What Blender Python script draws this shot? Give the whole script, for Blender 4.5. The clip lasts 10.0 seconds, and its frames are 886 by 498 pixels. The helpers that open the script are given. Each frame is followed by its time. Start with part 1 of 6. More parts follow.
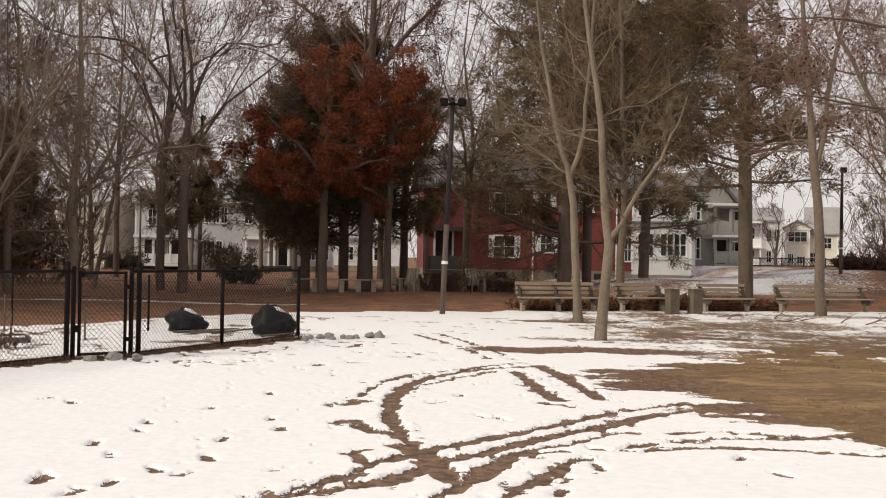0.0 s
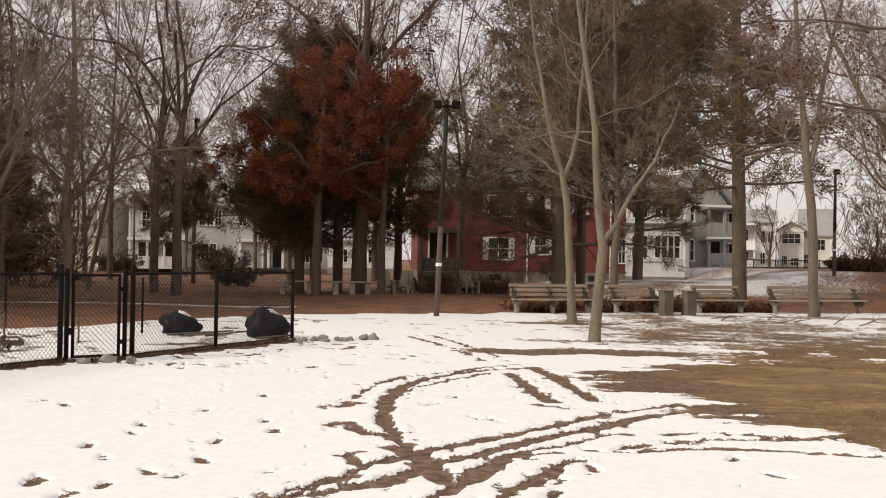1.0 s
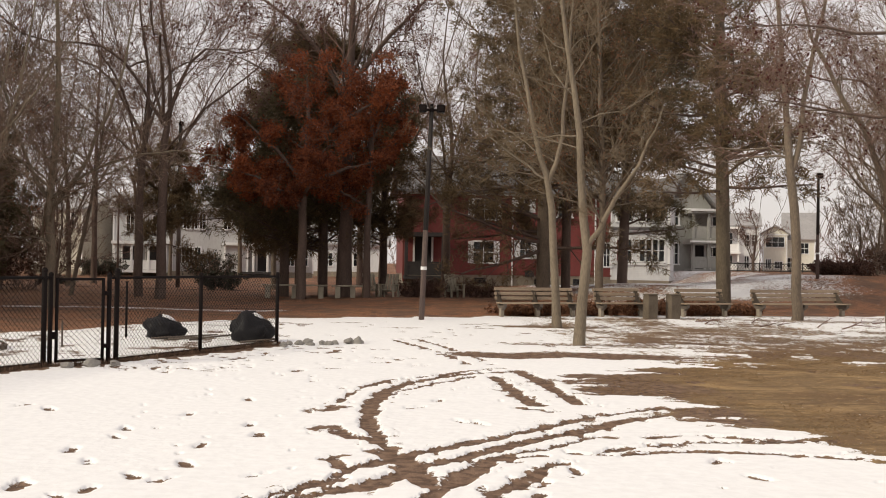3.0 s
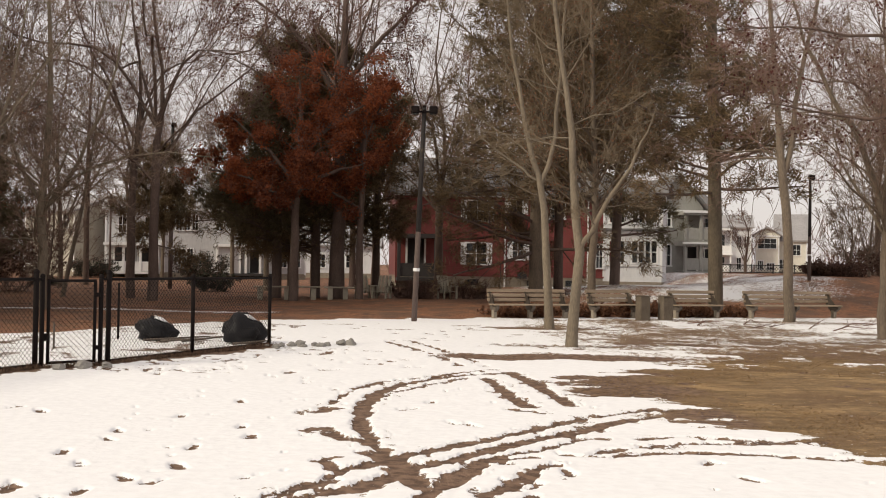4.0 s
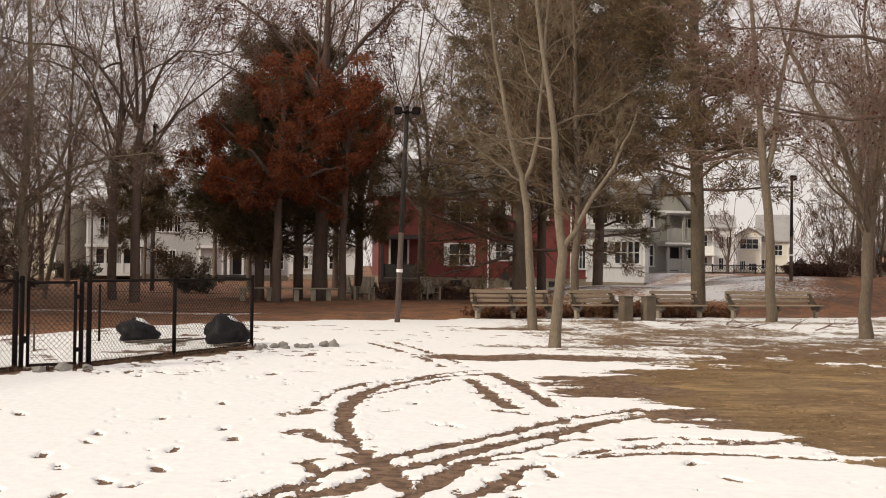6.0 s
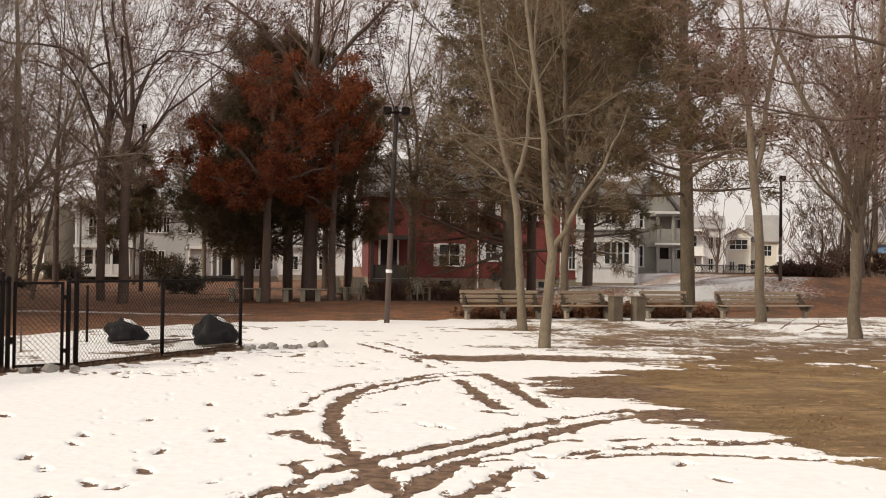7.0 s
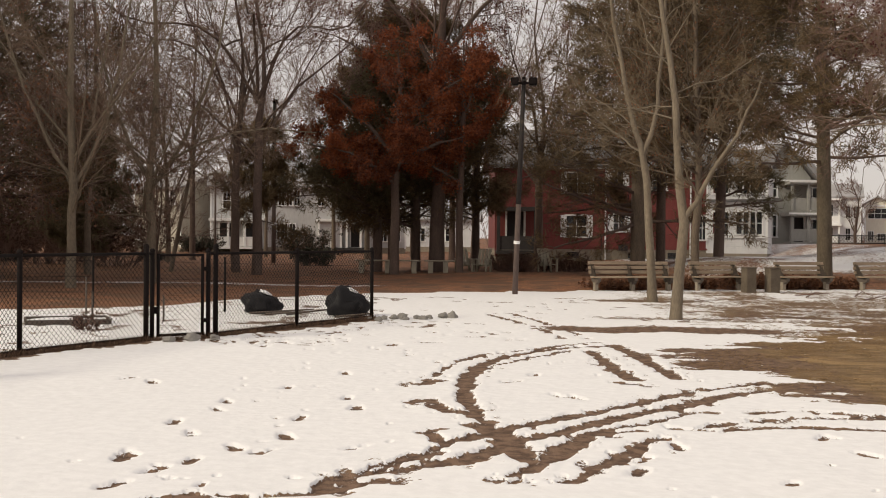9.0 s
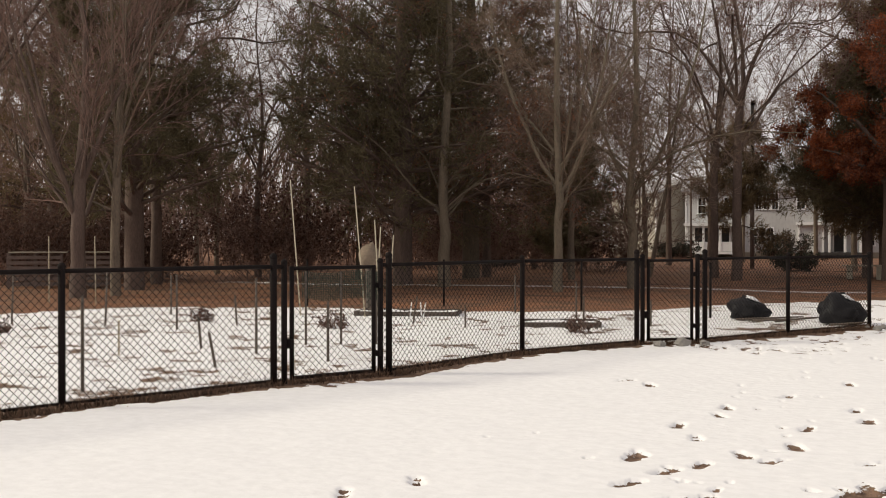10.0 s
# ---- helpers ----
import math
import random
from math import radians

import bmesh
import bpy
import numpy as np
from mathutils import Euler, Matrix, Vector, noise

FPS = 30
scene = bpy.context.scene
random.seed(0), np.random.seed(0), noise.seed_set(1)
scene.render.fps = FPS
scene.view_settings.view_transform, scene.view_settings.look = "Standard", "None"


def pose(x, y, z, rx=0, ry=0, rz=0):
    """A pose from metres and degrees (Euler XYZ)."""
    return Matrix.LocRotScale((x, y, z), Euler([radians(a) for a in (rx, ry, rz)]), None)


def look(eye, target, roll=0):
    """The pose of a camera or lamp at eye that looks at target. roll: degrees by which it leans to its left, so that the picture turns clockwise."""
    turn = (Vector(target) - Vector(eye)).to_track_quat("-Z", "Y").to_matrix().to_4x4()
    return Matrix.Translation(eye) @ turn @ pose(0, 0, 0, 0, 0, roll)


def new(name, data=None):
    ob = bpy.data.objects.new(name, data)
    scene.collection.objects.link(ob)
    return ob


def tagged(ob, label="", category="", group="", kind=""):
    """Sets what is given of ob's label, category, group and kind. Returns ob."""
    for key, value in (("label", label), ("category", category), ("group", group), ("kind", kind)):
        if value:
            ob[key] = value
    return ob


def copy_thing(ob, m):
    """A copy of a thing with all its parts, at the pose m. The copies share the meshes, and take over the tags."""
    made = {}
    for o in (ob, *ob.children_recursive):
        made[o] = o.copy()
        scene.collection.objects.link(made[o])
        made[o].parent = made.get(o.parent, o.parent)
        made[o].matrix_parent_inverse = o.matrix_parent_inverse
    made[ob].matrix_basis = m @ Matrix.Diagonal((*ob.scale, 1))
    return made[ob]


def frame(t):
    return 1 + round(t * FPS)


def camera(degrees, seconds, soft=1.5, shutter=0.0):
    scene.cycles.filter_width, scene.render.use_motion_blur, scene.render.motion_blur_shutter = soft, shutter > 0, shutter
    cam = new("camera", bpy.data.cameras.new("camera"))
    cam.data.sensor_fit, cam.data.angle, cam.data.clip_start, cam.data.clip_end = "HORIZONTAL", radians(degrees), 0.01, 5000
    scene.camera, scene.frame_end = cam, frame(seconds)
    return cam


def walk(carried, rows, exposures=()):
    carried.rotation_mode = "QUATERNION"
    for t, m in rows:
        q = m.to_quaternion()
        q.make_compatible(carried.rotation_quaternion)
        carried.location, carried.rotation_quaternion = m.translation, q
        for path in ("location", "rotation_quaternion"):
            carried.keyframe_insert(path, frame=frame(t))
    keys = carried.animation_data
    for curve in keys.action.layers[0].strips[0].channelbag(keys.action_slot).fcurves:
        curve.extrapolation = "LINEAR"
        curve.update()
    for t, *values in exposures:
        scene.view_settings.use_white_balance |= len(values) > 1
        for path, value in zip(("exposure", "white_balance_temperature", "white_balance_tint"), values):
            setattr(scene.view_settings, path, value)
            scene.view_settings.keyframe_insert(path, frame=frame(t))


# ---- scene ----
cam = camera(43.05, 10.0, soft=1.0)
# seconds, x, y, z, yaw, pitch, roll
ROWS = [
    (0.0, 0.000, 0.000, 1.500, -0.000, 0.434, -1.013),
    (0.5, 0.001, -0.005, 1.501, -0.121, 0.476, -1.021),
    (1.0, 0.006, -0.011, 1.496, -0.289, 0.552, -0.930),
    (1.5, 0.014, -0.017, 1.494, -0.461, 0.607, -0.905),
    (2.0, 0.014, -0.026, 1.499, -0.655, 0.647, -0.914),
    (2.5, 0.013, -0.031, 1.498, -0.857, 0.701, -0.914),
    (4.0, 0.017, -0.039, 1.501, -1.410, 0.826, -0.921),
    (4.5, 0.012, -0.034, 1.499, -1.616, 0.863, -0.925),
    (5.0, 0.020, -0.031, 1.500, -1.771, 0.861, -0.879),
    (6.5, 0.031, 0.026, 1.495, -2.529, 0.914, -0.749),
    (7.0, 0.039, 0.048, 1.493, -2.765, 0.929, -0.746),
    (7.5, 0.033, 0.037, 1.489, -2.921, 0.883, -0.799),
    (8.0, 0.033, 0.029, 1.484, -2.928, 0.587, -0.838),
    (8.5, 0.023, 0.025, 1.482, -2.363, -0.008, -0.821),
    (8.6, 0.014, 0.027, 1.482, -1.777, -0.115, -0.757),
    (8.7, 0.005, 0.028, 1.483, -0.791, -0.229, -0.694),
    (8.8, -0.003, 0.030, 1.484, 0.370, -0.357, -0.630),
    (8.9, -0.012, 0.031, 1.484, 1.852, -0.471, -0.566),
    (9.0, -0.021, 0.033, 1.485, 3.636, -0.589, -0.503),
    (9.2, -0.061, 0.012, 1.486, 7.879, -0.685, -0.342),
    (9.3, -0.081, 0.002, 1.486, 10.320, -0.702, -0.262),
    (9.5, -0.121, -0.019, 1.487, 15.347, -0.714, -0.102),
    (9.7, -0.169, -0.033, 1.485, 20.264, -0.570, -0.043),
    (9.8, -0.193, -0.040, 1.484, 22.726, -0.510, -0.014),
    (10.0, -0.241, -0.053, 1.482, 27.387, -0.404, 0.045),
]
walk(cam, [(t, pose(x, y, z, 90 + pitch, roll, yaw)) for t, x, y, z, yaw, pitch, roll in ROWS],
     exposures=[(0.0, 0.26, 7250, 4), (6.5, 0.29, 7560, 4), (8.0, 0.33, 7640, 4), (8.5, 0.21, 7630, 4), (9.0, 0.04, 7550, 4), (10.0, 0.12, 7300, 3)])

# ---- daylight ----
SUN_EL, SUN_AZ = 32.0, -116.0      # degrees; azimuth clockwise from +y: to the left of the first view and behind it
world = bpy.data.worlds.new("winter_sky")
scene.world = world
world.use_nodes = True
wn, wl = world.node_tree.nodes, world.node_tree.links
sky = wn.new("ShaderNodeTexSky")
sky.sky_type, sky.sun_disc = "NISHITA", False
sky.sun_elevation, sky.sun_rotation = radians(SUN_EL), radians(SUN_AZ)
sky.dust_density, sky.air_density = 2.5, 1.0
veil = wn.new("ShaderNodeMix")
veil.data_type = "RGBA"
veil.inputs[0].default_value = 0.85
veil.inputs[7].default_value = (6.78, 6.42, 7.1, 1)
wl.new(sky.outputs[0], veil.inputs[6])
back = wn["Background"]
back.inputs[1].default_value = 0.1
wl.new(veil.outputs[2], back.inputs[0])
sun = new("sun", bpy.data.lights.new("sun", "SUN"))
sun.data.energy, sun.data.angle, sun.data.color = 2.1, radians(10), (1.0, 0.935, 0.85)
sa, se = radians(SUN_AZ), radians(SUN_EL)
sun.matrix_world = look((0, 0, 60), (-math.sin(sa) * math.cos(se), -math.cos(sa) * math.cos(se), 60 - math.sin(se)))


# ---- materials ----
def surface(name, c1, c2=None, rough=0.8, scale=8.0, fine=60.0, bump=0.25, metal=0.0, stretch=(1, 1, 1), island=0.0, spec=0.4):
    """Two colours mixed by coarse and fine grain, with relief."""
    m = bpy.data.materials.new(name)
    m.use_nodes = True
    n, l = m.node_tree.nodes, m.node_tree.links
    b = n["Principled BSDF"]
    c2 = c2 or tuple(x * 0.65 for x in c1)
    tc = n.new("ShaderNodeTexCoord")
    mp = n.new("ShaderNodeMapping")
    mp.inputs[3].default_value = stretch
    l.new(tc.outputs["Object"], mp.inputs[0])
    big, small = n.new("ShaderNodeTexNoise"), n.new("ShaderNodeTexNoise")
    big.inputs["Scale"].default_value, small.inputs["Scale"].default_value = scale, fine
    big.inputs["Detail"].default_value, small.inputs["Detail"].default_value = 3, 2
    for t in (big, small):
        l.new(mp.outputs[0], t.inputs["Vector"])
    add = n.new("ShaderNodeMath")
    add.operation = "MULTIPLY_ADD"
    add.inputs[1].default_value = 0.5
    l.new(small.outputs["Fac"], add.inputs[0])
    half = n.new("ShaderNodeMath")
    half.operation = "MULTIPLY"
    half.inputs[1].default_value = 0.5
    l.new(big.outputs["Fac"], half.inputs[0])
    l.new(half.outputs[0], add.inputs[2])
    fac = add.outputs[0]
    if island:
        geo = n.new("ShaderNodeNewGeometry")
        more = n.new("ShaderNodeMath")
        more.operation = "MULTIPLY_ADD"
        more.inputs[1].default_value = island
        l.new(geo.outputs["Random Per Island"], more.inputs[0])
        sh = n.new("ShaderNodeMath")
        sh.operation = "SUBTRACT"
        sh.inputs[1].default_value = island / 2
        l.new(fac, sh.inputs[0])
        l.new(sh.outputs[0], more.inputs[2])
        fac = more.outputs[0]
    ramp = n.new("ShaderNodeMapRange")
    ramp.inputs[1].default_value, ramp.inputs[2].default_value = 0.32, 0.68
    l.new(fac, ramp.inputs[0])
    mix = n.new("ShaderNodeMix")
    mix.data_type = "RGBA"
    mix.inputs[6].default_value, mix.inputs[7].default_value = (*c2, 1), (*c1, 1)
    l.new(ramp.outputs[0], mix.inputs[0])
    l.new(mix.outputs[2], b.inputs["Base Color"])
    b.inputs["Roughness"].default_value, b.inputs["Metallic"].default_value = rough, metal
    b.inputs["Specular IOR Level"].default_value = spec
    if bump:
        bp = n.new("ShaderNodeBump")
        bp.inputs["Strength"].default_value, bp.inputs["Distance"].default_value = bump, 0.02
        l.new(small.outputs["Fac"], bp.inputs["Height"])
        l.new(bp.outputs[0], b.inputs["Normal"])
    return m


def leafy(m, share=0.48):
    """Lets part of the light through thin leaves and needles."""
    n, l = m.node_tree.nodes, m.node_tree.links
    b, out = n["Principled BSDF"], n["Material Output"]
    tr, mx = n.new("ShaderNodeBsdfTranslucent"), n.new("ShaderNodeMixShader")
    l.new(b.inputs["Base Color"].links[0].from_socket, tr.inputs["Color"])
    mx.inputs[0].default_value = share
    l.new(b.outputs[0], mx.inputs[1])
    l.new(tr.outputs[0], mx.inputs[2])
    l.new(mx.outputs[0], out.inputs["Surface"])


def siding(name, c1, c2, pitch=0.11):
    """Painted clapboard: relief and dirt in level courses."""
    m = surface(name, c1, c2, rough=0.6, scale=0.7, fine=6.0, bump=0.0, stretch=(1, 1, 0.4))
    n, l = m.node_tree.nodes, m.node_tree.links
    b = n["Principled BSDF"]
    tc, sep = n.new("ShaderNodeTexCoord"), n.new("ShaderNodeSeparateXYZ")
    l.new(tc.outputs["Object"], sep.inputs[0])
    dv, fr, bp = n.new("ShaderNodeMath"), n.new("ShaderNodeMath"), n.new("ShaderNodeBump")
    dv.operation, fr.operation = "DIVIDE", "FRACT"
    dv.inputs[1].default_value = pitch
    l.new(sep.outputs[2], dv.inputs[0])
    l.new(dv.outputs[0], fr.inputs[0])
    bp.invert = True
    bp.inputs["Strength"].default_value, bp.inputs["Distance"].default_value = 0.6, 0.02
    l.new(fr.outputs[0], bp.inputs["Height"])
    l.new(bp.outputs[0], b.inputs["Normal"])
    return m


BARK_PALE = surface("pale_bark", (0.215, 0.172, 0.125), (0.12, 0.095, 0.07), 0.9, 5, 40, 0.5, stretch=(1, 1, 0.3))
BARK_GREY = surface("grey_bark", (0.205, 0.158, 0.118), (0.108, 0.084, 0.065), 0.9, 5, 40, 0.6, stretch=(1, 1, 0.25))
BARK_DARK = surface("dark_bark", (0.155, 0.108, 0.088), (0.082, 0.057, 0.048), 0.95, 5, 40, 0.6, stretch=(1, 1, 0.25))
BARK_PINE = surface("pine_bark", (0.15, 0.118, 0.084), (0.075, 0.06, 0.045), 0.95, 5, 30, 0.7, stretch=(1, 1, 0.3))
TWIG_TAN = surface("tan_twig", (0.235, 0.165, 0.12), (0.14, 0.098, 0.074), 0.9, 2, 20, 0.0)
TWIG_BROWN = surface("brown_twig", (0.225, 0.14, 0.114), (0.135, 0.083, 0.068), 0.9, 2, 20, 0.0)
TWIG_OLIVE = surface("olive_twig", (0.19, 0.14, 0.092), (0.115, 0.085, 0.056), 0.9, 2, 20, 0.0)
NEEDLES = surface("pine_needles", (0.175, 0.142, 0.082), (0.098, 0.082, 0.05), 0.75, 0.8, 8, 0.0, island=0.35)
NEEDLES_TAN = surface("weathered_needles", (0.23, 0.155, 0.088), (0.115, 0.085, 0.05), 0.75, 0.8, 8, 0.0, island=0.4)
RUST = surface("rusty_oak_leaves", (0.39, 0.112, 0.044), (0.13, 0.045, 0.028), 0.7, 0.35, 3, 0.0, island=0.3)
OAK_BROWN = surface("brown_oak_leaves", (0.27, 0.13, 0.076), (0.13, 0.07, 0.044), 0.75, 0.5, 6, 0.0, island=0.5)
MAROON = surface("dark_red_leaves", (0.12, 0.035, 0.028), (0.06, 0.02, 0.018), 0.75, 0.5, 6, 0.0, island=0.4)
RED_WALL = siding("red_clapboard", (0.215, 0.046, 0.041), (0.165, 0.036, 0.032))
WHITE_WALL = siding("white_clapboard", (0.68, 0.68, 0.69), (0.56, 0.56, 0.58))
GREY_WALL = siding("grey_clapboard", (0.34, 0.335, 0.31), (0.27, 0.265, 0.245))
# stucco and second white are darkened to hold the shade of the trees
STUCCO = surface("shaded_stucco", (0.5, 0.465, 0.4), (0.4, 0.37, 0.32), 0.9, 0.8, 8, 0.2)
SHADED_WHITE = siding("shaded_white_clapboard", (0.52, 0.515, 0.515), (0.42, 0.415, 0.42))
CREAM_WALL = siding("cream_clapboard", (0.72, 0.69, 0.61), (0.6, 0.57, 0.5))
SHINGLE = surface("roof_shingles", (0.2, 0.19, 0.19), (0.12, 0.115, 0.115), 0.9, 3, 14, 0.4)
PALE_ROOF = surface("pale_frosted_roof", (0.36, 0.345, 0.345), (0.24, 0.23, 0.235), 0.9, 1, 8, 0.3)
TRIM = surface("white_trim", (0.8, 0.8, 0.8), (0.7, 0.7, 0.7), 0.55, 2, 20, 0.1)
# near-black wood; behind porches its colour holds the shade of the openings
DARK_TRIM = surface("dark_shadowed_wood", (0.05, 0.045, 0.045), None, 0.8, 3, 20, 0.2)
CONCRETE = surface("concrete", (0.33, 0.28, 0.22), (0.2, 0.17, 0.135), 0.9, 4, 40, 0.3)
PILLAR = surface("brown_stained_concrete", (0.17, 0.135, 0.1), (0.09, 0.07, 0.053), 0.9, 4, 40, 0.4)
MURAL_BLUE = surface("faded_blue_paint", (0.16, 0.3, 0.5), (0.12, 0.22, 0.38), 0.7, 2, 20, 0.1)
MURAL_TAN = surface("faded_orange_paint", (0.5, 0.3, 0.17), (0.4, 0.24, 0.14), 0.7, 2, 20, 0.1)
SLAT = surface("weathered_slat", (0.4, 0.305, 0.215), (0.2, 0.15, 0.11), 0.85, 3, 30, 0.4, stretch=(0.3, 3, 3))
PLANK = surface("old_plank", (0.42, 0.38, 0.30), (0.28, 0.25, 0.2), 0.85, 3, 30, 0.4)
BLACK_METAL = surface("black_painted_steel", (0.009, 0.007, 0.007), (0.016, 0.011, 0.01), 0.75, 6, 50, 0.1, spec=0.08)
WIRE = surface("black_coated_wire", (0.012, 0.01, 0.01), (0.022, 0.017, 0.015), 0.6, 6, 50, 0.0, spec=0.15)
# lamp posts: dark tone paints the shaded top, paler grey the sunlit foot
POLE_SHADED = surface("shaded_pole", (0.026, 0.02, 0.019), (0.016, 0.013, 0.012), 0.85, 3, 30, 0.4, stretch=(1, 1, 0.2))
POLE_GREY = surface("lit_grey_pole", (0.135, 0.095, 0.083), (0.07, 0.05, 0.044), 0.85, 3, 30, 0.4, stretch=(1, 1, 0.2))
BLACK_PLASTIC = surface("black_plastic_sheet", (0.009, 0.009, 0.011), (0.014, 0.014, 0.017), 0.55, 3, 14, 0.5, spec=0.16)
SNOW = surface("snow", (0.86, 0.86, 0.87), (0.8, 0.8, 0.82), 0.7, 4, 40, 0.3)
STONE = surface("field_stone", (0.34, 0.32, 0.29), (0.2, 0.185, 0.17), 0.9, 5, 40, 0.5)
CANE = surface("bamboo_cane", (0.5, 0.44, 0.33), (0.36, 0.31, 0.22), 0.7, 5, 40, 0.1)
STAKE = surface("grey_stake", (0.14, 0.11, 0.09), (0.08, 0.065, 0.055), 0.85, 5, 40, 0.3)
TAN_SHEET = surface("tan_canvas", (0.22, 0.165, 0.12), (0.13, 0.1, 0.075), 0.9, 3, 30, 0.3)
GREEN_NET = surface("dark_green_netting", (0.05, 0.062, 0.042), (0.032, 0.04, 0.028), 0.8, 6, 60, 0.3)
PALLET = surface("pallet_wood", (0.22, 0.165, 0.145), (0.13, 0.1, 0.088), 0.85, 4, 40, 0.4)
DEAD_GRASS = surface("dead_grass_blades", (0.36, 0.24, 0.125), (0.24, 0.152, 0.08), 0.85, 0.8, 6, 0.0, island=0.3)
DARK_GRASS = surface("rotting_grass_blades", (0.16, 0.093, 0.06), (0.07, 0.042, 0.029), 0.9, 3, 30, 0.0, island=0.6)
DRY_LEAF = surface("dry_brown_leaves", (0.27, 0.125, 0.07), (0.12, 0.06, 0.038), 0.8, 1, 8, 0.0, island=0.5)
LEAF_BUSH = surface("dark_evergreen_leaf", (0.035, 0.036, 0.02), (0.02, 0.018, 0.012), 0.75, 1, 8, 0.0, island=0.4)
RED_BRUSH = surface("reddish_brush", (0.13, 0.07, 0.052), (0.07, 0.04, 0.032), 0.85, 1, 8, 0.0, island=0.4)

for leaf_ in (DEAD_GRASS, NEEDLES, NEEDLES_TAN, RUST, OAK_BROWN, MAROON, DRY_LEAF, RED_BRUSH):
    leafy(leaf_)

GLASS = bpy.data.materials.new("window_glass")
GLASS.use_nodes = True
gb = GLASS.node_tree.nodes["Principled BSDF"]
gb.inputs["Base Color"].default_value = (0.04, 0.045, 0.05, 1)
gb.inputs["Roughness"].default_value = 0.06
gb.inputs["Transmission Weight"].default_value = 0.4


# ---- tools ----
def thing(name, place, label, category, group="", rz=0.0):
    ob = new(name)
    ob.matrix_world = pose(*place, 0, 0, rz)
    ob.empty_display_size = 0.2
    return tagged(ob, label, category, group)


def part(name, bm, material, parent, label="", smooth=False):
    me = bpy.data.meshes.new(name)
    bm.to_mesh(me)
    bm.free()
    me.materials.append(material)
    if smooth:
        me.shade_smooth()
    ob = new(name, me)
    ob.parent = parent
    return tagged(ob, label)


def box(bm, c, s, rz=0.0, rx=0.0, ry=0.0, bevel=0.0):
    """A box of size s round c, turned in degrees."""
    v = bmesh.ops.create_cube(bm, size=1.0, matrix=pose(*c, rx, ry, rz) @ Matrix.Diagonal((*s, 1)))["verts"]
    if bevel:
        es = {e for x in v for e in x.link_edges}
        bmesh.ops.bevel(bm, geom=list(es), offset=bevel, segments=1, affect="EDGES")
    return v


def fresh(*boxes, bevel=0.0):
    bm = bmesh.new()
    for b in boxes:
        box(bm, *b, bevel=bevel)
    return bm


def rod(bm, a, b, r1, r2=None, sides=8):
    a, b = Vector(a), Vector(b)
    d = b - a
    q = d.to_track_quat("Z", "Y").to_matrix().to_4x4()
    bmesh.ops.create_cone(bm, cap_ends=True, segments=sides, radius1=r1, radius2=r1 if r2 is None else r2,
                          depth=d.length, matrix=Matrix.Translation((a + b) / 2) @ q)


def lump(bm, size, seed, rough=0.15, freq=2.0, sub=3, flat=True):
    """An uneven rounded body, set on its base."""
    v = bmesh.ops.create_icosphere(bm, subdivisions=sub, radius=1.0)["verts"]
    o = Vector((seed * 3.7, seed * 1.3, seed * 7.1))
    for x in v:
        k = 1 + rough * noise.fractal(x.co * freq + o, 1.0, 2.0, 3)
        x.co *= k
        if flat and x.co.z < -0.55:
            x.co.z = -0.55 + 0.12 * (x.co.z + 0.55)
        x.co.z += 0.58
        x.co = Vector((x.co.x * size[0], x.co.y * size[1], x.co.z * size[2]))


def raw_mesh(name, verts, faces, material, parent=None, label="", smooth=False):
    """A mesh object from arrays: verts n x 3, faces m x 3 or m x 4."""
    me = bpy.data.meshes.new(name)
    verts, faces = np.asarray(verts, np.float32), np.asarray(faces, np.int32)
    k = faces.shape[1]
    me.vertices.add(len(verts))
    me.vertices.foreach_set("co", verts.ravel())
    me.loops.add(faces.size)
    me.loops.foreach_set("vertex_index", faces.ravel())
    me.polygons.add(len(faces))
    me.polygons.foreach_set("loop_start", np.arange(0, faces.size, k, dtype=np.int32))
    me.polygons.foreach_set("use_smooth", np.full(len(faces), smooth))
    me.update(calc_edges=True)
    me.materials.append(material)
    ob = new(name, me)
    if parent:
        ob.parent = parent
    return tagged(ob, label)


def unit(v):
    return v / np.maximum(np.linalg.norm(v, axis=-1, keepdims=True), 1e-9)


def tubes(P, Rr, sides):
    """Tapered tubes along K paths of n points: vertices and quads."""
    K, n, _ = P.shape
    T = np.empty_like(P)
    T[:, 1:-1] = P[:, 2:] - P[:, :-2]
    T[:, 0], T[:, -1] = P[:, 1] - P[:, 0], P[:, -1] - P[:, -2]
    T = unit(T)
    ref = np.where(np.abs(T[:, :1, 2:3]) < 0.8, np.array([0, 0, 1.0]), np.array([1.0, 0, 0]))
    A = unit(np.cross(T, np.broadcast_to(ref, T.shape)))
    B = np.cross(T, A)
    ang = np.arange(sides) * 2 * np.pi / sides
    ring = A[:, :, None] * np.cos(ang)[None, None, :, None] + B[:, :, None] * np.sin(ang)[None, None, :, None]
    V = P[:, :, None] + ring * Rr[:, :, None, None]
    i = np.arange(K)[:, None, None] * n * sides
    j = np.arange(n - 1)[None, :, None] * sides
    k = np.arange(sides)[None, None, :]
    k2 = (k + 1) % sides
    F = np.stack([i + j + k, i + j + k2, i + j + sides + k2, i + j + sides + k], -1).reshape(-1, 4)
    return V.reshape(-1, 3), F


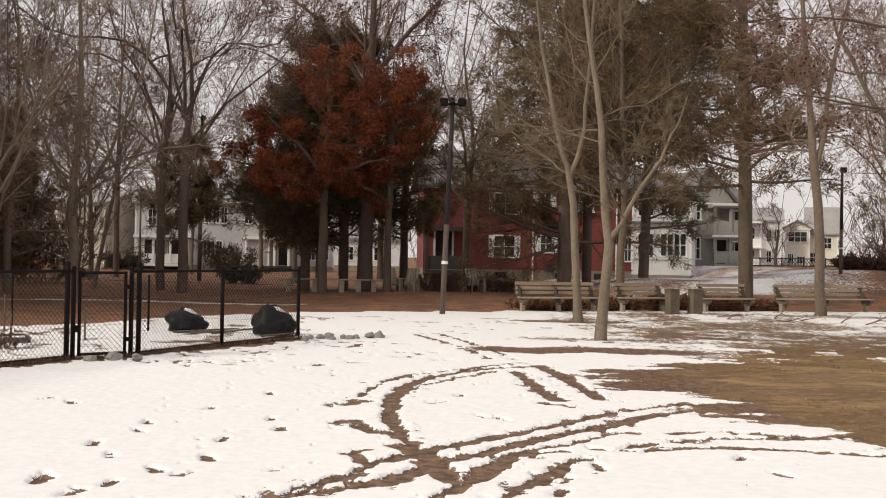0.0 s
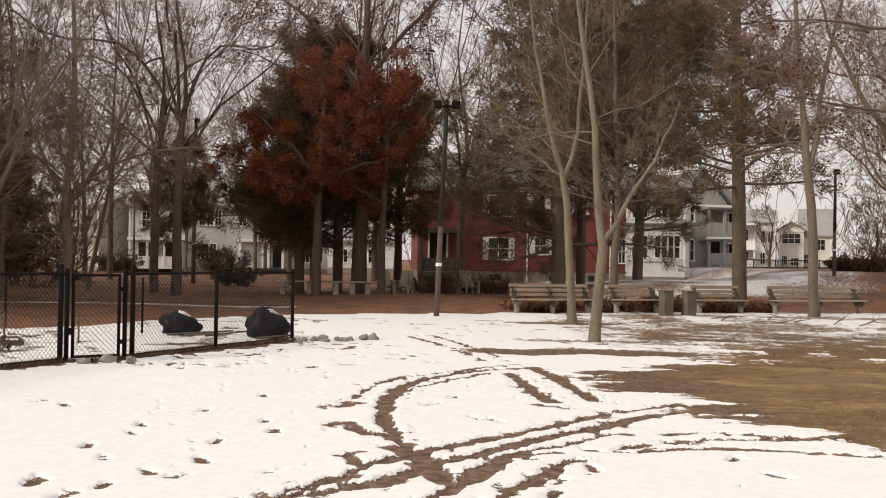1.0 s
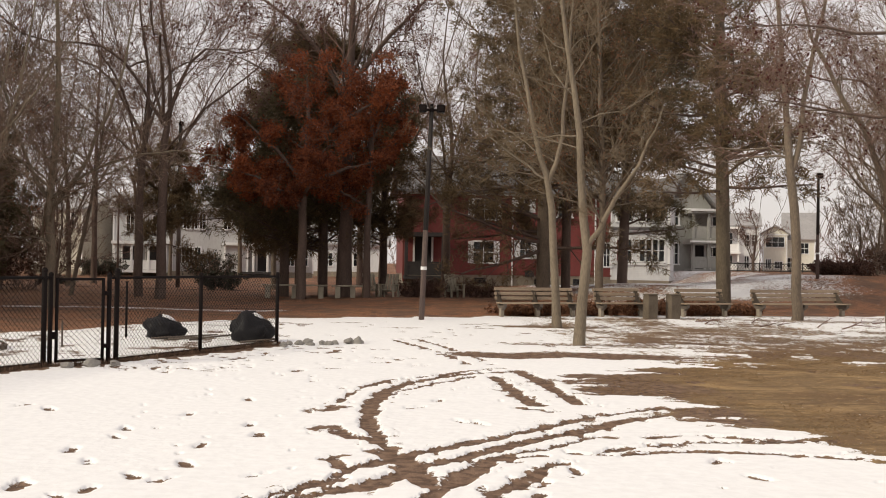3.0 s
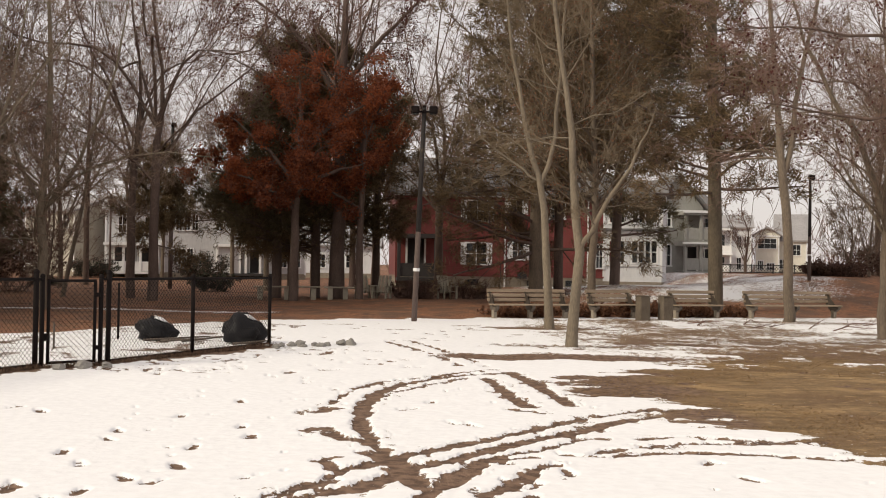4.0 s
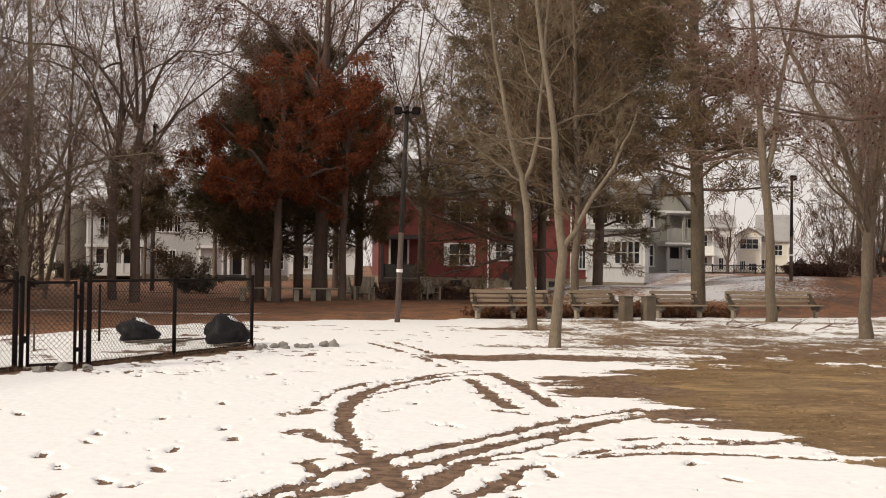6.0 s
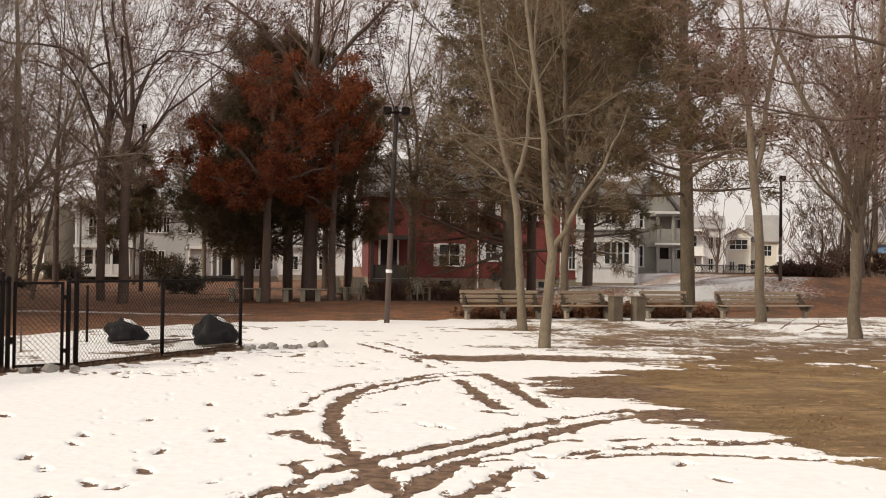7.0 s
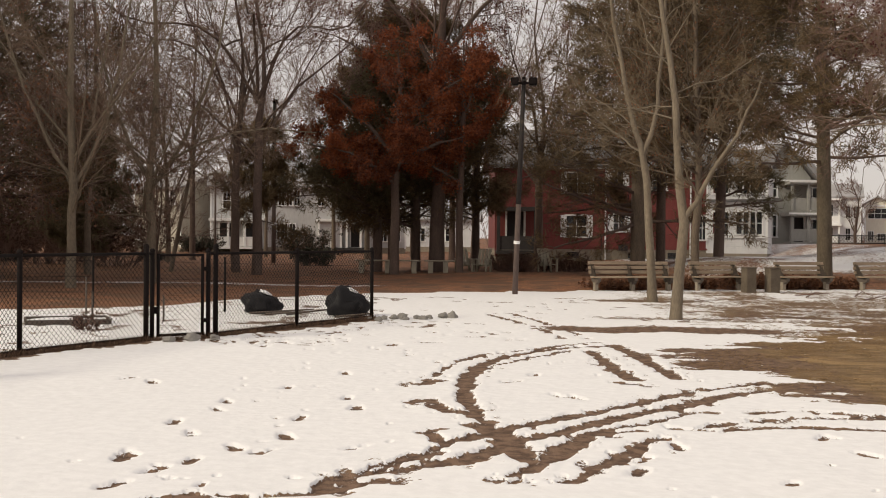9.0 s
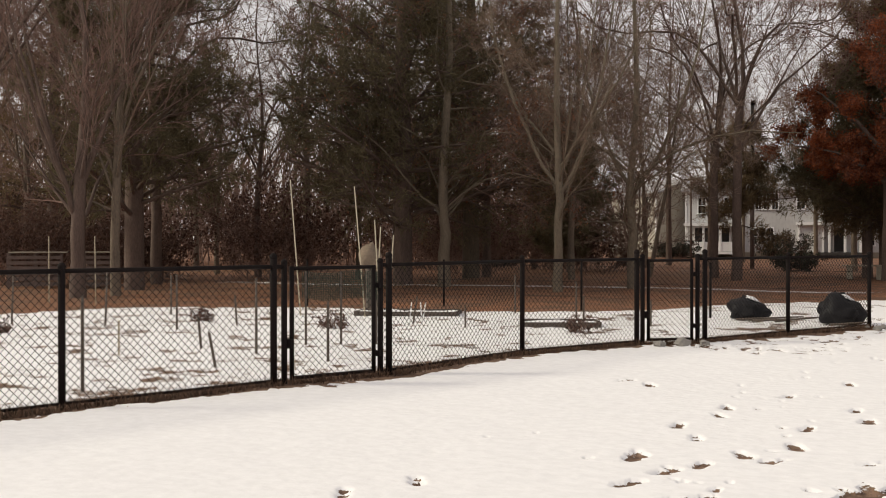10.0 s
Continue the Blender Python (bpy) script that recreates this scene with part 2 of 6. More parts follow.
def spikes(P, Rr):
    """Three-sided twigs that taper from their first point to a tip at their last: vertices and triangles."""
    K = len(P)
    d = unit(P[:, -1] - P[:, 0])
    ref = np.where(np.abs(d[:, 2:3]) < 0.8, np.array([0, 0, 1.0]), np.array([1.0, 0, 0]))
    a = unit(np.cross(d, ref))
    b = np.cross(d, a)
    r = Rr[:, :1]
    ring = [P[:, 0] + r * (a * math.cos(t) + b * math.sin(t)) for t in (0.0, 2.094, 4.189)]
    V = np.stack([*ring, P[:, -1]], 1).reshape(-1, 3)
    i = np.arange(K)[:, None] * 4
    return V, np.stack([i + np.array([[0, 1, 3]]), i + np.array([[1, 2, 3]]), i + np.array([[2, 0, 3]])], 1).reshape(-1, 3)


def split(mesh):
    """The same mesh with each quad cut into two triangles."""
    v, f = mesh
    return v, np.concatenate([f[:, [0, 1, 2]], f[:, [0, 2, 3]]])


def joined(sets):
    vs, fs, o = [], [], 0
    for v, f in sets:
        vs.append(v)
        fs.append(f + o)
        o += len(v)
    return np.concatenate(vs), np.concatenate(fs)


def bend(points, n):
    """A smooth path of n points through a few given ones (with radius as the fourth number)."""
    p = np.array(points, float)
    t = np.linspace(0, len(p) - 1, n)
    i = np.clip(t.astype(int), 0, len(p) - 2)
    f = (t - i)[:, None]
    p0, p1, p2, p3 = p[np.maximum(i - 1, 0)], p[i], p[i + 1], p[np.minimum(i + 2, len(p) - 1)]
    return 0.5 * (2 * p1 + (p2 - p0) * f + (2 * p0 - 5 * p1 + 4 * p2 - p3) * f ** 2 + (3 * p1 - p0 - 3 * p2 + p3) * f ** 3)


def sprout(rng, P, Rr, count, t0, t1, angle, ratio, up, npts, wiggle, thick, rmin, taper=0.35, fall=0.5, side=None):
    """Branches that grow from K parents: their paths and radii."""
    K, n, _ = P.shape
    L = np.linalg.norm(np.diff(P, axis=1), axis=2).sum(1)
    t = t0 + (t1 - t0) * (np.arange(count)[None] + rng.random((K, count))) / count
    s = np.clip(t * (n - 1), 0, n - 1.001)
    i = s.astype(int)
    f = (s - i)[..., None]
    rows = np.arange(K)[:, None]
    base = P[rows, i] * (1 - f) + P[rows, i + 1] * f
    rad = Rr[rows, i] * (1 - f[..., 0]) + Rr[rows, i + 1] * f[..., 0]
    tan = unit(P[rows, i + 1] - P[rows, i])
    rv = rng.normal(size=(K, count, 3))
    if side is not None:
        rv = rv * 0.5 + np.array(side)
    perp = unit(rv - (rv * tan).sum(-1, keepdims=True) * tan)
    a = np.radians(rng.uniform(angle[0], angle[1], (K, count)))[..., None]
    d = unit(tan * np.cos(a) + perp * np.sin(a) + np.array([0, 0, up]))
    ln = (L[:, None] * rng.uniform(ratio[0], ratio[1], (K, count)) * (1 - fall * (t - t0) / max(t1 - t0, 1e-6)))
    d, ln, base = d.reshape(-1, 3), ln.ravel(), base.reshape(-1, 3)
    r0 = np.maximum(np.minimum(rad.ravel() * thick, rad.ravel() * 0.9), rmin)
    Q = np.empty((len(d), npts, 3))
    Q[:, 0] = base
    for k in range(1, npts):
        d = unit(d + rng.normal(size=d.shape) * wiggle + np.array([0, 0, up * 0.25]))
        Q[:, k] = Q[:, k - 1] + d * (ln / (npts - 1))[:, None]
    W = r0[:, None] * np.linspace(1, taper, npts)[None]
    return Q, np.maximum(W, rmin * 0.7)


def blades(rng, at_points, along, size, width, spread=1.0):
    """Loose flat leaves or needle sprays as long triangles round given points."""
    n = len(at_points)
    d = unit(along + rng.normal(size=(n, 3)) * spread)
    s = unit(np.cross(d, rng.normal(size=(n, 3))))
    ln = size * rng.uniform(0.6, 1.3, (n, 1))
    V = np.stack([at_points - s * width * 0.5, at_points + s * width * 0.5, at_points + d * ln], 1).reshape(-1, 3)
    return V, np.arange(3 * n).reshape(-1, 3)


def leaves(rng, at_points, size):
    """Small bent four-cornered leaves round given points."""
    n = len(at_points)
    d, e = unit(rng.normal(size=(n, 3))), rng.normal(size=(n, 3))
    s = unit(np.cross(d, e))
    ln = size * rng.uniform(0.6, 1.3, (n, 1))
    V = np.stack([at_points, at_points + d * ln * 0.5 + s * ln * 0.32, at_points + d * ln, at_points + d * ln * 0.5 - s * ln * 0.32], 1)
    return V.reshape(-1, 3), np.arange(4 * n).reshape(-1, 4)


def along_paths(rng, P, count, jitter):
    """Random points on the outer part of K paths, and the way the paths run there."""
    K, n, _ = P.shape
    s = rng.uniform(0.25, 0.999, (K, count)) * (n - 1)
    i = s.astype(int)
    f = (s - i)[..., None]
    r = np.arange(K)[:, None]
    q = P[r, i] * (1 - f) + P[r, i + 1] * f + rng.normal(size=(K, count, 3)) * jitter
    return q.reshape(-1, 3), unit(P[r, i + 1] - P[r, i]).reshape(-1, 3)


# ---- trees ----
def bare_tree(place, stems, seed, label, bark, twig, density=1.0, up=0.2, spread=(32, 68), fine=0.004, rz=0.0,
              leaf=None, leaf_count=0, leaf_size=0.09, group="", start=0.25, reach=(0.3, 0.5), category="bare tree", wig=0.1, thick=0.34, tips=4):
    """A leafless (or thin-leaved) tree: stems are lists of (x, y, z, radius) from the base up."""
    rng = np.random.default_rng(seed)
    tree = thing("tree", place, label, category, group, rz)
    first = []
    each = max(4, int(round(26 * density / len(stems))))
    sets = []
    for k, st in enumerate(stems):
        p = bend(st, 12)
        P, Rr = p[None, :, :3], p[None, :, 3]
        low = st[0][2] < 0.3
        P[:, 1:-1] += rng.normal(size=P[:, 1:-1].shape) * (0.13 * Rr[:, 1:-1, None] + (0.0 if low else 0.02))
        sets.append(tubes(P, Rr, 9))
        first.append(sprout(rng, P, Rr, each + (4 if low else 0), start if low else 0.12, 1.0, spread, reach, up, 7, wig, thick, fine * 2, taper=0.25))
    raw_mesh("trunk", *sets[0], bark, tree, smooth=True)
    for q in sets[1:]:
        raw_mesh("main_limb", *q, bark, tree, smooth=True)
    Q1, W1 = np.concatenate([a for a, b in first]), np.concatenate([b for a, b in first])
    Q2, W2 = sprout(rng, Q1, W1, 6, 0.15, 1.0, (25, 58), (0.4, 0.68), up * 0.8, 4, wig * 1.2, 0.55, fine * 1.3)
    Q3, W3 = sprout(rng, Q2, W2, 6, 0.15, 1.0, (22, 55), (0.42, 0.72), up * 0.6, 3, wig * 1.2, 0.6, fine)
    Q4, W4 = sprout(rng, Q3, W3, tips, 0.15, 1.0, (20, 52), (0.5, 0.85), up * 0.5, 2, wig, 0.7, fine * 0.8)
    raw_mesh("branchwork", *tubes(Q1, W1, 5), bark, tree, smooth=True)["kind"] = "stuff"
    raw_mesh("crown", *joined([split(tubes(Q2, W2, 3)), split(tubes(Q3, W3, 3)), spikes(Q4, W4 * 1.4)]), twig, tree)["kind"] = "stuff"
    if leaf_count:
        pts, _ = along_paths(rng, Q3, leaf_count, 0.12)
        raw_mesh("leafage", *leaves(rng, pts, leaf_size), leaf, tree, "dry leaves still hanging on the twigs")["kind"] = "stuff"
    return tree


def pine(place, height, radius, seed, label, low=0.25, reach=4.0, count=60, material=None, lean=(0, 0), tufts=4, group="", rz=0.0, bark=None, skirt=None):
    """A pine: straight trunk, level limbs in uneven tiers, sprays of needles."""
    rng = np.random.default_rng(seed)
    tree = thing("pine_tree", place, label, "pine tree", group, rz)
    tr = bend([(0, 0, -0.1, radius * 1.15), (lean[0] * 0.3, lean[1] * 0.3, height * 0.4, radius * 0.85), (lean[0], lean[1], height, 0.04)], 14)
    P, Rr = tr[None, :, :3], tr[None, :, 3]
    raw_mesh("trunk", *tubes(P, Rr, 10), bark or BARK_DARK, tree, smooth=True)
    Q1, W1 = sprout(rng, P, Rr, count, low, 0.98, (62, 100), (reach / height * 0.75, reach / height * 1.2), 0.05, 7, 0.08, 0.28, 0.012, fall=0.6)
    if skirt:
        a, b, k, ln = skirt
        Qs, Ws = sprout(rng, P, Rr, k, a, b, (80, 98), (ln / height * 0.8, ln / height * 1.15), 0.03, 7, 0.07, 0.28, 0.02, fall=0.1)
        Q1, W1 = np.concatenate([Q1, Qs]), np.concatenate([W1, Ws])
    Q2, W2 = sprout(rng, Q1, W1, 11, 0.15, 1.0, (30, 65), (0.25, 0.42), 0.08, 3, 0.14, 0.5, 0.006)
    Q3, W3 = sprout(rng, Q2, W2, 5, 0.2, 1.0, (25, 60), (0.4, 0.7), 0.12, 2, 0.1, 0.6, 0.004)
    raw_mesh("branchwork", *joined([tubes(Q1, W1, 5), tubes(Q2, W2, 3)]), BARK_DARK, tree, smooth=True)["kind"] = "stuff"
    q, d = along_paths(rng, Q3, 3 * tufts + 1, 0.09)
    raw_mesh("crown", *blades(rng, q, d, 0.3, 0.036, 0.8), material or NEEDLES, tree)["kind"] = "stuff"
    return tree


def shrub(name, place, size, seed, label, material, stems=26, dense=6, blade=0.09, category="shrub", group=""):
    """A thicket of many stems from the ground with small leaves."""
    rng = np.random.default_rng(seed)
    ob = thing(name, place, label, category, group)
    a = rng.uniform(0, 2 * np.pi, stems)
    r = np.sqrt(rng.random(stems)) * 0.35
    b = np.stack([np.cos(a) * r * size[0], np.sin(a) * r * size[1], np.zeros(stems) - 0.05], -1)
    tip = b + np.stack([np.cos(a) * r * size[0] * 1.2, np.sin(a) * r * size[1] * 1.2, rng.uniform(0.5, 1.0, stems) * size[2]], -1)
    u = np.linspace(0, 1, 6)[None, :, None]
    P = b[:, None] * (1 - u) + tip[:, None] * u + rng.normal(size=(stems, 6, 3)) * 0.04 * size[2]
    W = np.linspace(0.016, 0.005, 6)[None].repeat(stems, 0)
    Q2, W2 = sprout(rng, P, W, 7, 0.1, 1.0, (25, 60), (0.25, 0.5), 0.15, 3, 0.15, 0.6, 0.004)
    Q3, W3 = sprout(rng, Q2, W2, 4, 0.2, 1.0, (25, 60), (0.5, 0.8), 0.1, 2, 0.15, 0.6, 0.004)
    raw_mesh("branchwork", *joined([tubes(P, W, 4), tubes(Q2, W2, 3), tubes(Q3, W3, 3)]), TWIG_BROWN, ob)["kind"] = "stuff"
    if dense:
        q, d = along_paths(rng, Q3, dense, 0.03)
        raw_mesh("foliage", *leaves(rng, q, blade), material, ob)["kind"] = "stuff"
    return ob


# ---- ground ----
def lattice(x, y, seed):
    """Smooth value noise between 0 and 1 on arrays."""
    xi, yi = np.floor(x).astype(np.int64), np.floor(y).astype(np.int64)
    fx, fy = x - xi, y - yi
    fx, fy = fx * fx * (3 - 2 * fx), fy * fy * (3 - 2 * fy)

    def h(a, b):
        k = (a * 374761393 + b * 668265263 + seed * 144269) & 0x7FFFFFFF
        k = ((k ^ (k >> 13)) * 1274126177) & 0x7FFFFFFF
        return ((k ^ (k >> 16)) & 0xFFFF) / 65535.0
    return (h(xi, yi) * (1 - fx) + h(xi + 1, yi) * fx) * (1 - fy) + (h(xi, yi + 1) * (1 - fx) + h(xi + 1, yi + 1) * fx) * fy


def cloud(x, y, seed, octaves=3):
    s, w = 0.0, 0.0
    for k in range(octaves):
        s = s + lattice(x * 2 ** k, y * 2 ** k, seed + k) / 2 ** k
        w += 1 / 2 ** k
    return s / w


def step(a, b, v):
    t = np.clip((v - a) / (b - a), 0, 1)
    return t * t * (3 - 2 * t)


def near_path(x, y, path):
    """Distance of points to a polyline, and how far along it they are (0 to 1)."""
    best, where = np.full(x.shape, 1e9), np.zeros(x.shape)
    m = len(path) - 1
    for i in range(m):
        (ax, ay), (bx, by) = path[i], path[i + 1]
        dx, dy = bx - ax, by - ay
        t = np.clip(((x - ax) * dx + (y - ay) * dy) / (dx * dx + dy * dy), 0, 1)
        d = np.hypot(x - ax - t * dx, y - ay - t * dy)
        closer = d < best
        best, where = np.where(closer, d, best), np.where(closer, (i + t) / m, where)
    return best, where


def inside(x, y, poly):
    hit = np.zeros(x.shape, bool)
    for (ax, ay), (bx, by) in zip(poly, poly[1:] + poly[:1]):
        hit ^= ((ay > y) != (by > y)) & (x < (bx - ax) * (y - ay) / (by - ay + 1e-12) + ax)
    return hit


# the line where the snowy field ends and the leaf-strewn bank begins
EDGE_X = [-60, -19.4, -18.1, -15.3, -13.4, -11.5, -9.7, -8.6, -7.3, -6.1, -4.2, -2.8, 1.2, 2.3, 13.3, 30]
EDGE_Y = [11, 13.0, 19.0, 20.6, 21.0, 20.7, 21.2, 21.9, 23.4, 26.4, 29.3, 30.0, 31.4, 32.2, 36.0, 41]


def land(x, y):
    """Height of the bare ground: level field, and a low mound behind the benches."""
    e = np.interp(x, EDGE_X, EDGE_Y)
    rise = step(1.0, 11.0, y - e) * step(3.0, 10.0, x) * (1 - 0.65 * step(13, 30, y - e) * (1 - step(14, 18, x)))
    z = rise * (0.8 + 0.45 * step(11, 18, x))
    z = z + 0.12 * step(0.0, 2.0, y - e) * step(-6, 0, x) * (1 - step(6, 10, x))
    z = z + 0.10 * (cloud(x / 6, y / 6, 3, 2) - 0.5) * step(12, 24, np.hypot(x, y)) * step(-1, 3, y - e)
    return z


# wheel ruts: half width, muddiness, path
RUTS = []


def rut(half, strength, *path):
    RUTS.append((half, strength, list(path)))


rut(0.06, 0.95, (-0.86, 11.93), (-0.79, 12.66), (-0.62, 13.62), (-0.36, 14.26), (-0.04, 14.67), (0.3, 15.18), (0.71, 15.73), (1.22, 16.26))
rut(0.105, 1, (1.42, 15.78), (0.93, 15.45), (0.53, 15.14), (0.14, 14.56), (-0.11, 14.1), (-0.3, 13.43), (-0.43, 12.61), (-0.49, 11.93), (-0.51, 11.25), (-0.48, 10.57), (-0.42, 9.97), (-0.34, 9.47), (-0.28, 9.07), (-0.17, 8.6))
rut(0.045, 0.9, (-0.37, 12.56), (-0.23, 13.03), (-0.03, 13.47), (0.21, 14.02), (0.51, 14.62), (0.83, 15.12))
rut(0.11, 0.85, (-0.99, 11.27), (-0.78, 11.56))
rut(0.09, 0.9, (-0.91, 10.05), (-0.77, 10.2), (-0.65, 9.74), (-0.55, 9.47))
rut(0.1, 0.95, (-0.63, 8.44), (-0.57, 8.21), (-0.5, 8.06))
rut(0.1, 1, (-0.35, 8.84), (-0.19, 8.6), (-0.05, 8.19), (0.05, 7.63), (0.09, 7.42))
rut(0.075, 0.95, (-0.14, 8.61), (0.05, 8.81), (0.24, 9.04), (0.48, 9.35), (0.74, 9.68), (0.96, 9.96), (1.2, 10.3), (1.47, 10.77), (1.8, 11.18), (2.13, 11.43), (2.56, 11.84))
rut(0.1, 1, (-0.05, 8.14), (0.14, 8.34), (0.31, 8.53), (0.54, 8.88), (0.8, 9.24), (1.07, 9.59), (1.36, 10.01), (1.68, 10.43), (2.01, 10.8), (2.46, 11.22))
rut(0.07, 0.85, (0.52, 8.53), (0.76, 8.78), (1.01, 9.04), (1.28, 9.35), (1.46, 9.67), (1.66, 9.69))
rut(0.07, 0.9, (1.44, 8.9), (1.66, 9.14), (1.92, 9.3), (2.2, 9.48), (2.6, 9.55), (2.97, 9.5), (3.3, 9.63))
rut(0.07, 0.85, (2.04, 9.73), (2.34, 9.9), (2.63, 9.87), (2.94, 9.74), (3.23, 9.71), (3.65, 9.79))
rut(0.07, 0.9, (1.18, 9), (1.25, 8.83), (1.47, 8.8), (1.84, 8.91), (2.19, 9.06), (2.51, 9.04), (2.89, 8.97), (3.22, 8.87), (3.49, 8.83))
rut(0.085, 1, (-0.02, 6.96), (0.08, 7.14), (0.2, 7.45), (0.33, 7.84), (0.44, 8.15), (0.54, 8.43), (0.7, 8.59), (0.93, 8.72))
rut(0.1, 1, (0.36, 6.86), (0.52, 7.28), (0.7, 7.59), (0.83, 7.97), (1.04, 8.39))
rut(0.11, 1, (-0.5, 7.33), (-0.36, 7.4), (-0.24, 7.6), (-0.13, 7.88), (-0.07, 8.1))
rut(0.085, 1, (-0.51, 7.93), (-0.48, 8.15), (-0.36, 8.23), (-0.26, 8.4))
rut(0.06, 0.9, (-0.53, 7.72), (-0.67, 7.56), (-0.8, 7.38), (-0.94, 7.15), (-1.08, 6.83))
rut(0.06, 0.75, (-0.5, 7.26), (-0.67, 7.18), (-0.82, 7.06), (-0.96, 6.92))
rut(0.115, 1, (0.99, 14.92), (1.08, 13.9), (1.13, 12.84), (1.21, 12.33), (1.23, 11.94))
rut(0.07, 0.9, (1.06, 11.64), (1.19, 11.57), (1.33, 11.41))
rut(0.115, 1, (1.39, 15.53), (1.54, 14.58), (1.63, 13.49), (1.69, 12.65), (1.73, 12.1))
rut(0.05, 0.85, (-0.51, 21.66), (-0.12, 20.41), (0.18, 19.29), (0.49, 18.07), (0.71, 16.89))
rut(0.06, 0.9, (-0.07, 21.94), (0.34, 20.39), (0.66, 19.03), (0.89, 17.94), (1.02, 17.44))
rut(0.62, 1, (1.02, 18.63), (1.56, 18.41), (2.35, 18.81), (3.16, 18.53), (3.91, 18.57))
rut(0.09, 0.75, (1.68, 14.54), (2.16, 14.34), (2.56, 14.14))
rut(0.05, 0.9, (-0.58, 7.66), (-0.73, 7.35), (-0.91, 7.03), (-1.05, 6.83), (-1.16, 6.59))
rut(0.07, 0.9, (-0.8, 6.78), (-0.95, 6.62), (-1.13, 6.46), (-1.38, 6.35), (-1.67, 6.32), (-1.94, 6.21), (-2.14, 6))
rut(0.06, 0.85, (0, 6.83), (0.15, 7.25), (0.3, 7.61), (0.47, 8.17))
rut(0.12, 0.62, (-2.4, 27.9), (0.5, 28.2), (2.5, 27.4), (4.5, 28.0))
rut(0.1, 0.6, (-1.6, 25.6), (1.5, 26.2), (3.6, 25.5))
FOOTPRINTS = []


def footprints(*places):
    FOOTPRINTS.extend(places)


footprints((-2.69, 8.73), (-2.41, 8.23), (-2.57, 9.91), (-2.51, 9.43), (-1.68, 8.19), (-1.94, 7.71), (-1.75, 7.6), (-2.13, 7.21))
footprints((-2.59, 7.45), (-2.61, 7.3), (-3.62, 11.08), (-4, 11.3), (-1.75, 9.02), (-2.26, 10.85), (-1.54, 10.21), (-1.37, 9.63))
footprints((-1.14, 7.82), (-2.29, 6.94), (0.2, 12.18), (0.44, 10.57), (0.57, 10.48), (-0.94, 11.68), (-1.81, 12.04), (-1.34, 14.03))
footprints((1.16, 8.06), (0.83, 7.55), (-0.06, 11.57), (2.46, 7.93), (0.75, 7.14), (2.29, 8.58), (-3.52, 5.94), (-3.74, 5.43))
footprints((-2.39, 6.47))
LAWN = [(2.16, 13.0), (2.6, 12.95), (2.94, 12.73), (3.06, 12.25), (2.65, 11.72), (2.4, 11.2), (2.7, 10.9), (3.1, 10.65), (3.4, 10.45), (3.65, 9.95),
        (3.6, 9.0), (3.9, 7.5), (4.6, 4.5), (14, 4), (14, 22.5), (8.6, 21.8), (7.5, 21.4), (6.4, 20.6), (5.3, 19.2), (4.1, 17.0), (3.3, 16.2), (2.5, 15.8), (1.95, 15.1)]
FENCE = [(-9.3, 1.4), (-7.78, 7.19), (-7.04, 9.5), (-6.55, 10.62), (-6.08, 13.47), (-5.12, 15.6), (-4.47, 16.16), (-3.57, 18.25), (-2.59, 20.25)]

az = np.radians(np.concatenate([np.linspace(-52, -23, 230, endpoint=False), np.linspace(-23, 26, 760), np.linspace(32, 303, 50)]))
rad = [0.0, 1.5, 3.0, 4.2, 5.0, 5.5]
while rad[-1] < 62:
    rad.append(rad[-1] + max(0.02, 0.00058 * rad[-1] ** 2))
while rad[-1] < 2500:
    rad.append(rad[-1] * 1.06)
rad = np.array(rad)
RR, AA = np.meshgrid(rad, az, indexing="ij")
gx, gy = RR * np.sin(AA), RR * np.cos(AA)
edge = gy - np.interp(gx, EDGE_X, EDGE_Y)
ragged = cloud(gx * 7, gy * 7, 11) - 0.5
wide = cloud(gx * 1.6, gy * 0.8, 21) - 0.5
worn, mud, ridge = np.zeros(gx.shape), np.zeros(gx.shape), np.zeros(gx.shape)
wx, wy = gx + 0.05 * (cloud(gx * 3, gy * 3, 31) - 0.5), gy + 0.12 * (cloud(gx * 2, gy * 2, 32) - 0.5)
sway = 0.15 * ragged + 0.1 * (cloud(gx * 2.2, gy * 1.5, 41) - 0.5)
rough_, clods = 1.0 + 0.7 * (cloud(gx * 9, gy * 7, 42) - 0.5), step(0.6, 0.72, cloud(gx * 7, gy * 5, 43))
for half, strength, path in RUTS:
    px_, py_ = [p[0] for p in path], [p[1] for p in path]
    sel = (gx > min(px_) - 1) & (gx < max(px_) + 1) & (gy > min(py_) - 1) & (gy < max(py_) + 1)
    d, w = near_path(wx[sel], wy[sel], path)
    d = d + sway[sel]
    k = strength * (1 - step(half * 0.5, half * 1.3, d)) * rough_[sel]
    k = np.maximum(k, strength * 0.85 * clods[sel] * np.exp(-(d / (half + 0.15)) ** 2))
    worn[sel], mud[sel] = np.maximum(worn[sel], k), np.maximum(mud[sel], k * strength)
    ridge[sel] = np.maximum(ridge[sel], np.exp(-((d - half * 1.6) / 0.07) ** 2))
foot, pit = np.zeros(gx.shape), np.zeros(gx.shape)
prints = random.Random(5)
marks = []
for x, y in FOOTPRINTS:
    a = prints.uniform(0.9, 2.2)
    marks.append((x, y, 0.07, 1.0, a))
    marks.append((x + 0.12 * math.cos(a), y + 0.12 * math.sin(a), 0.055, 0.95, a))
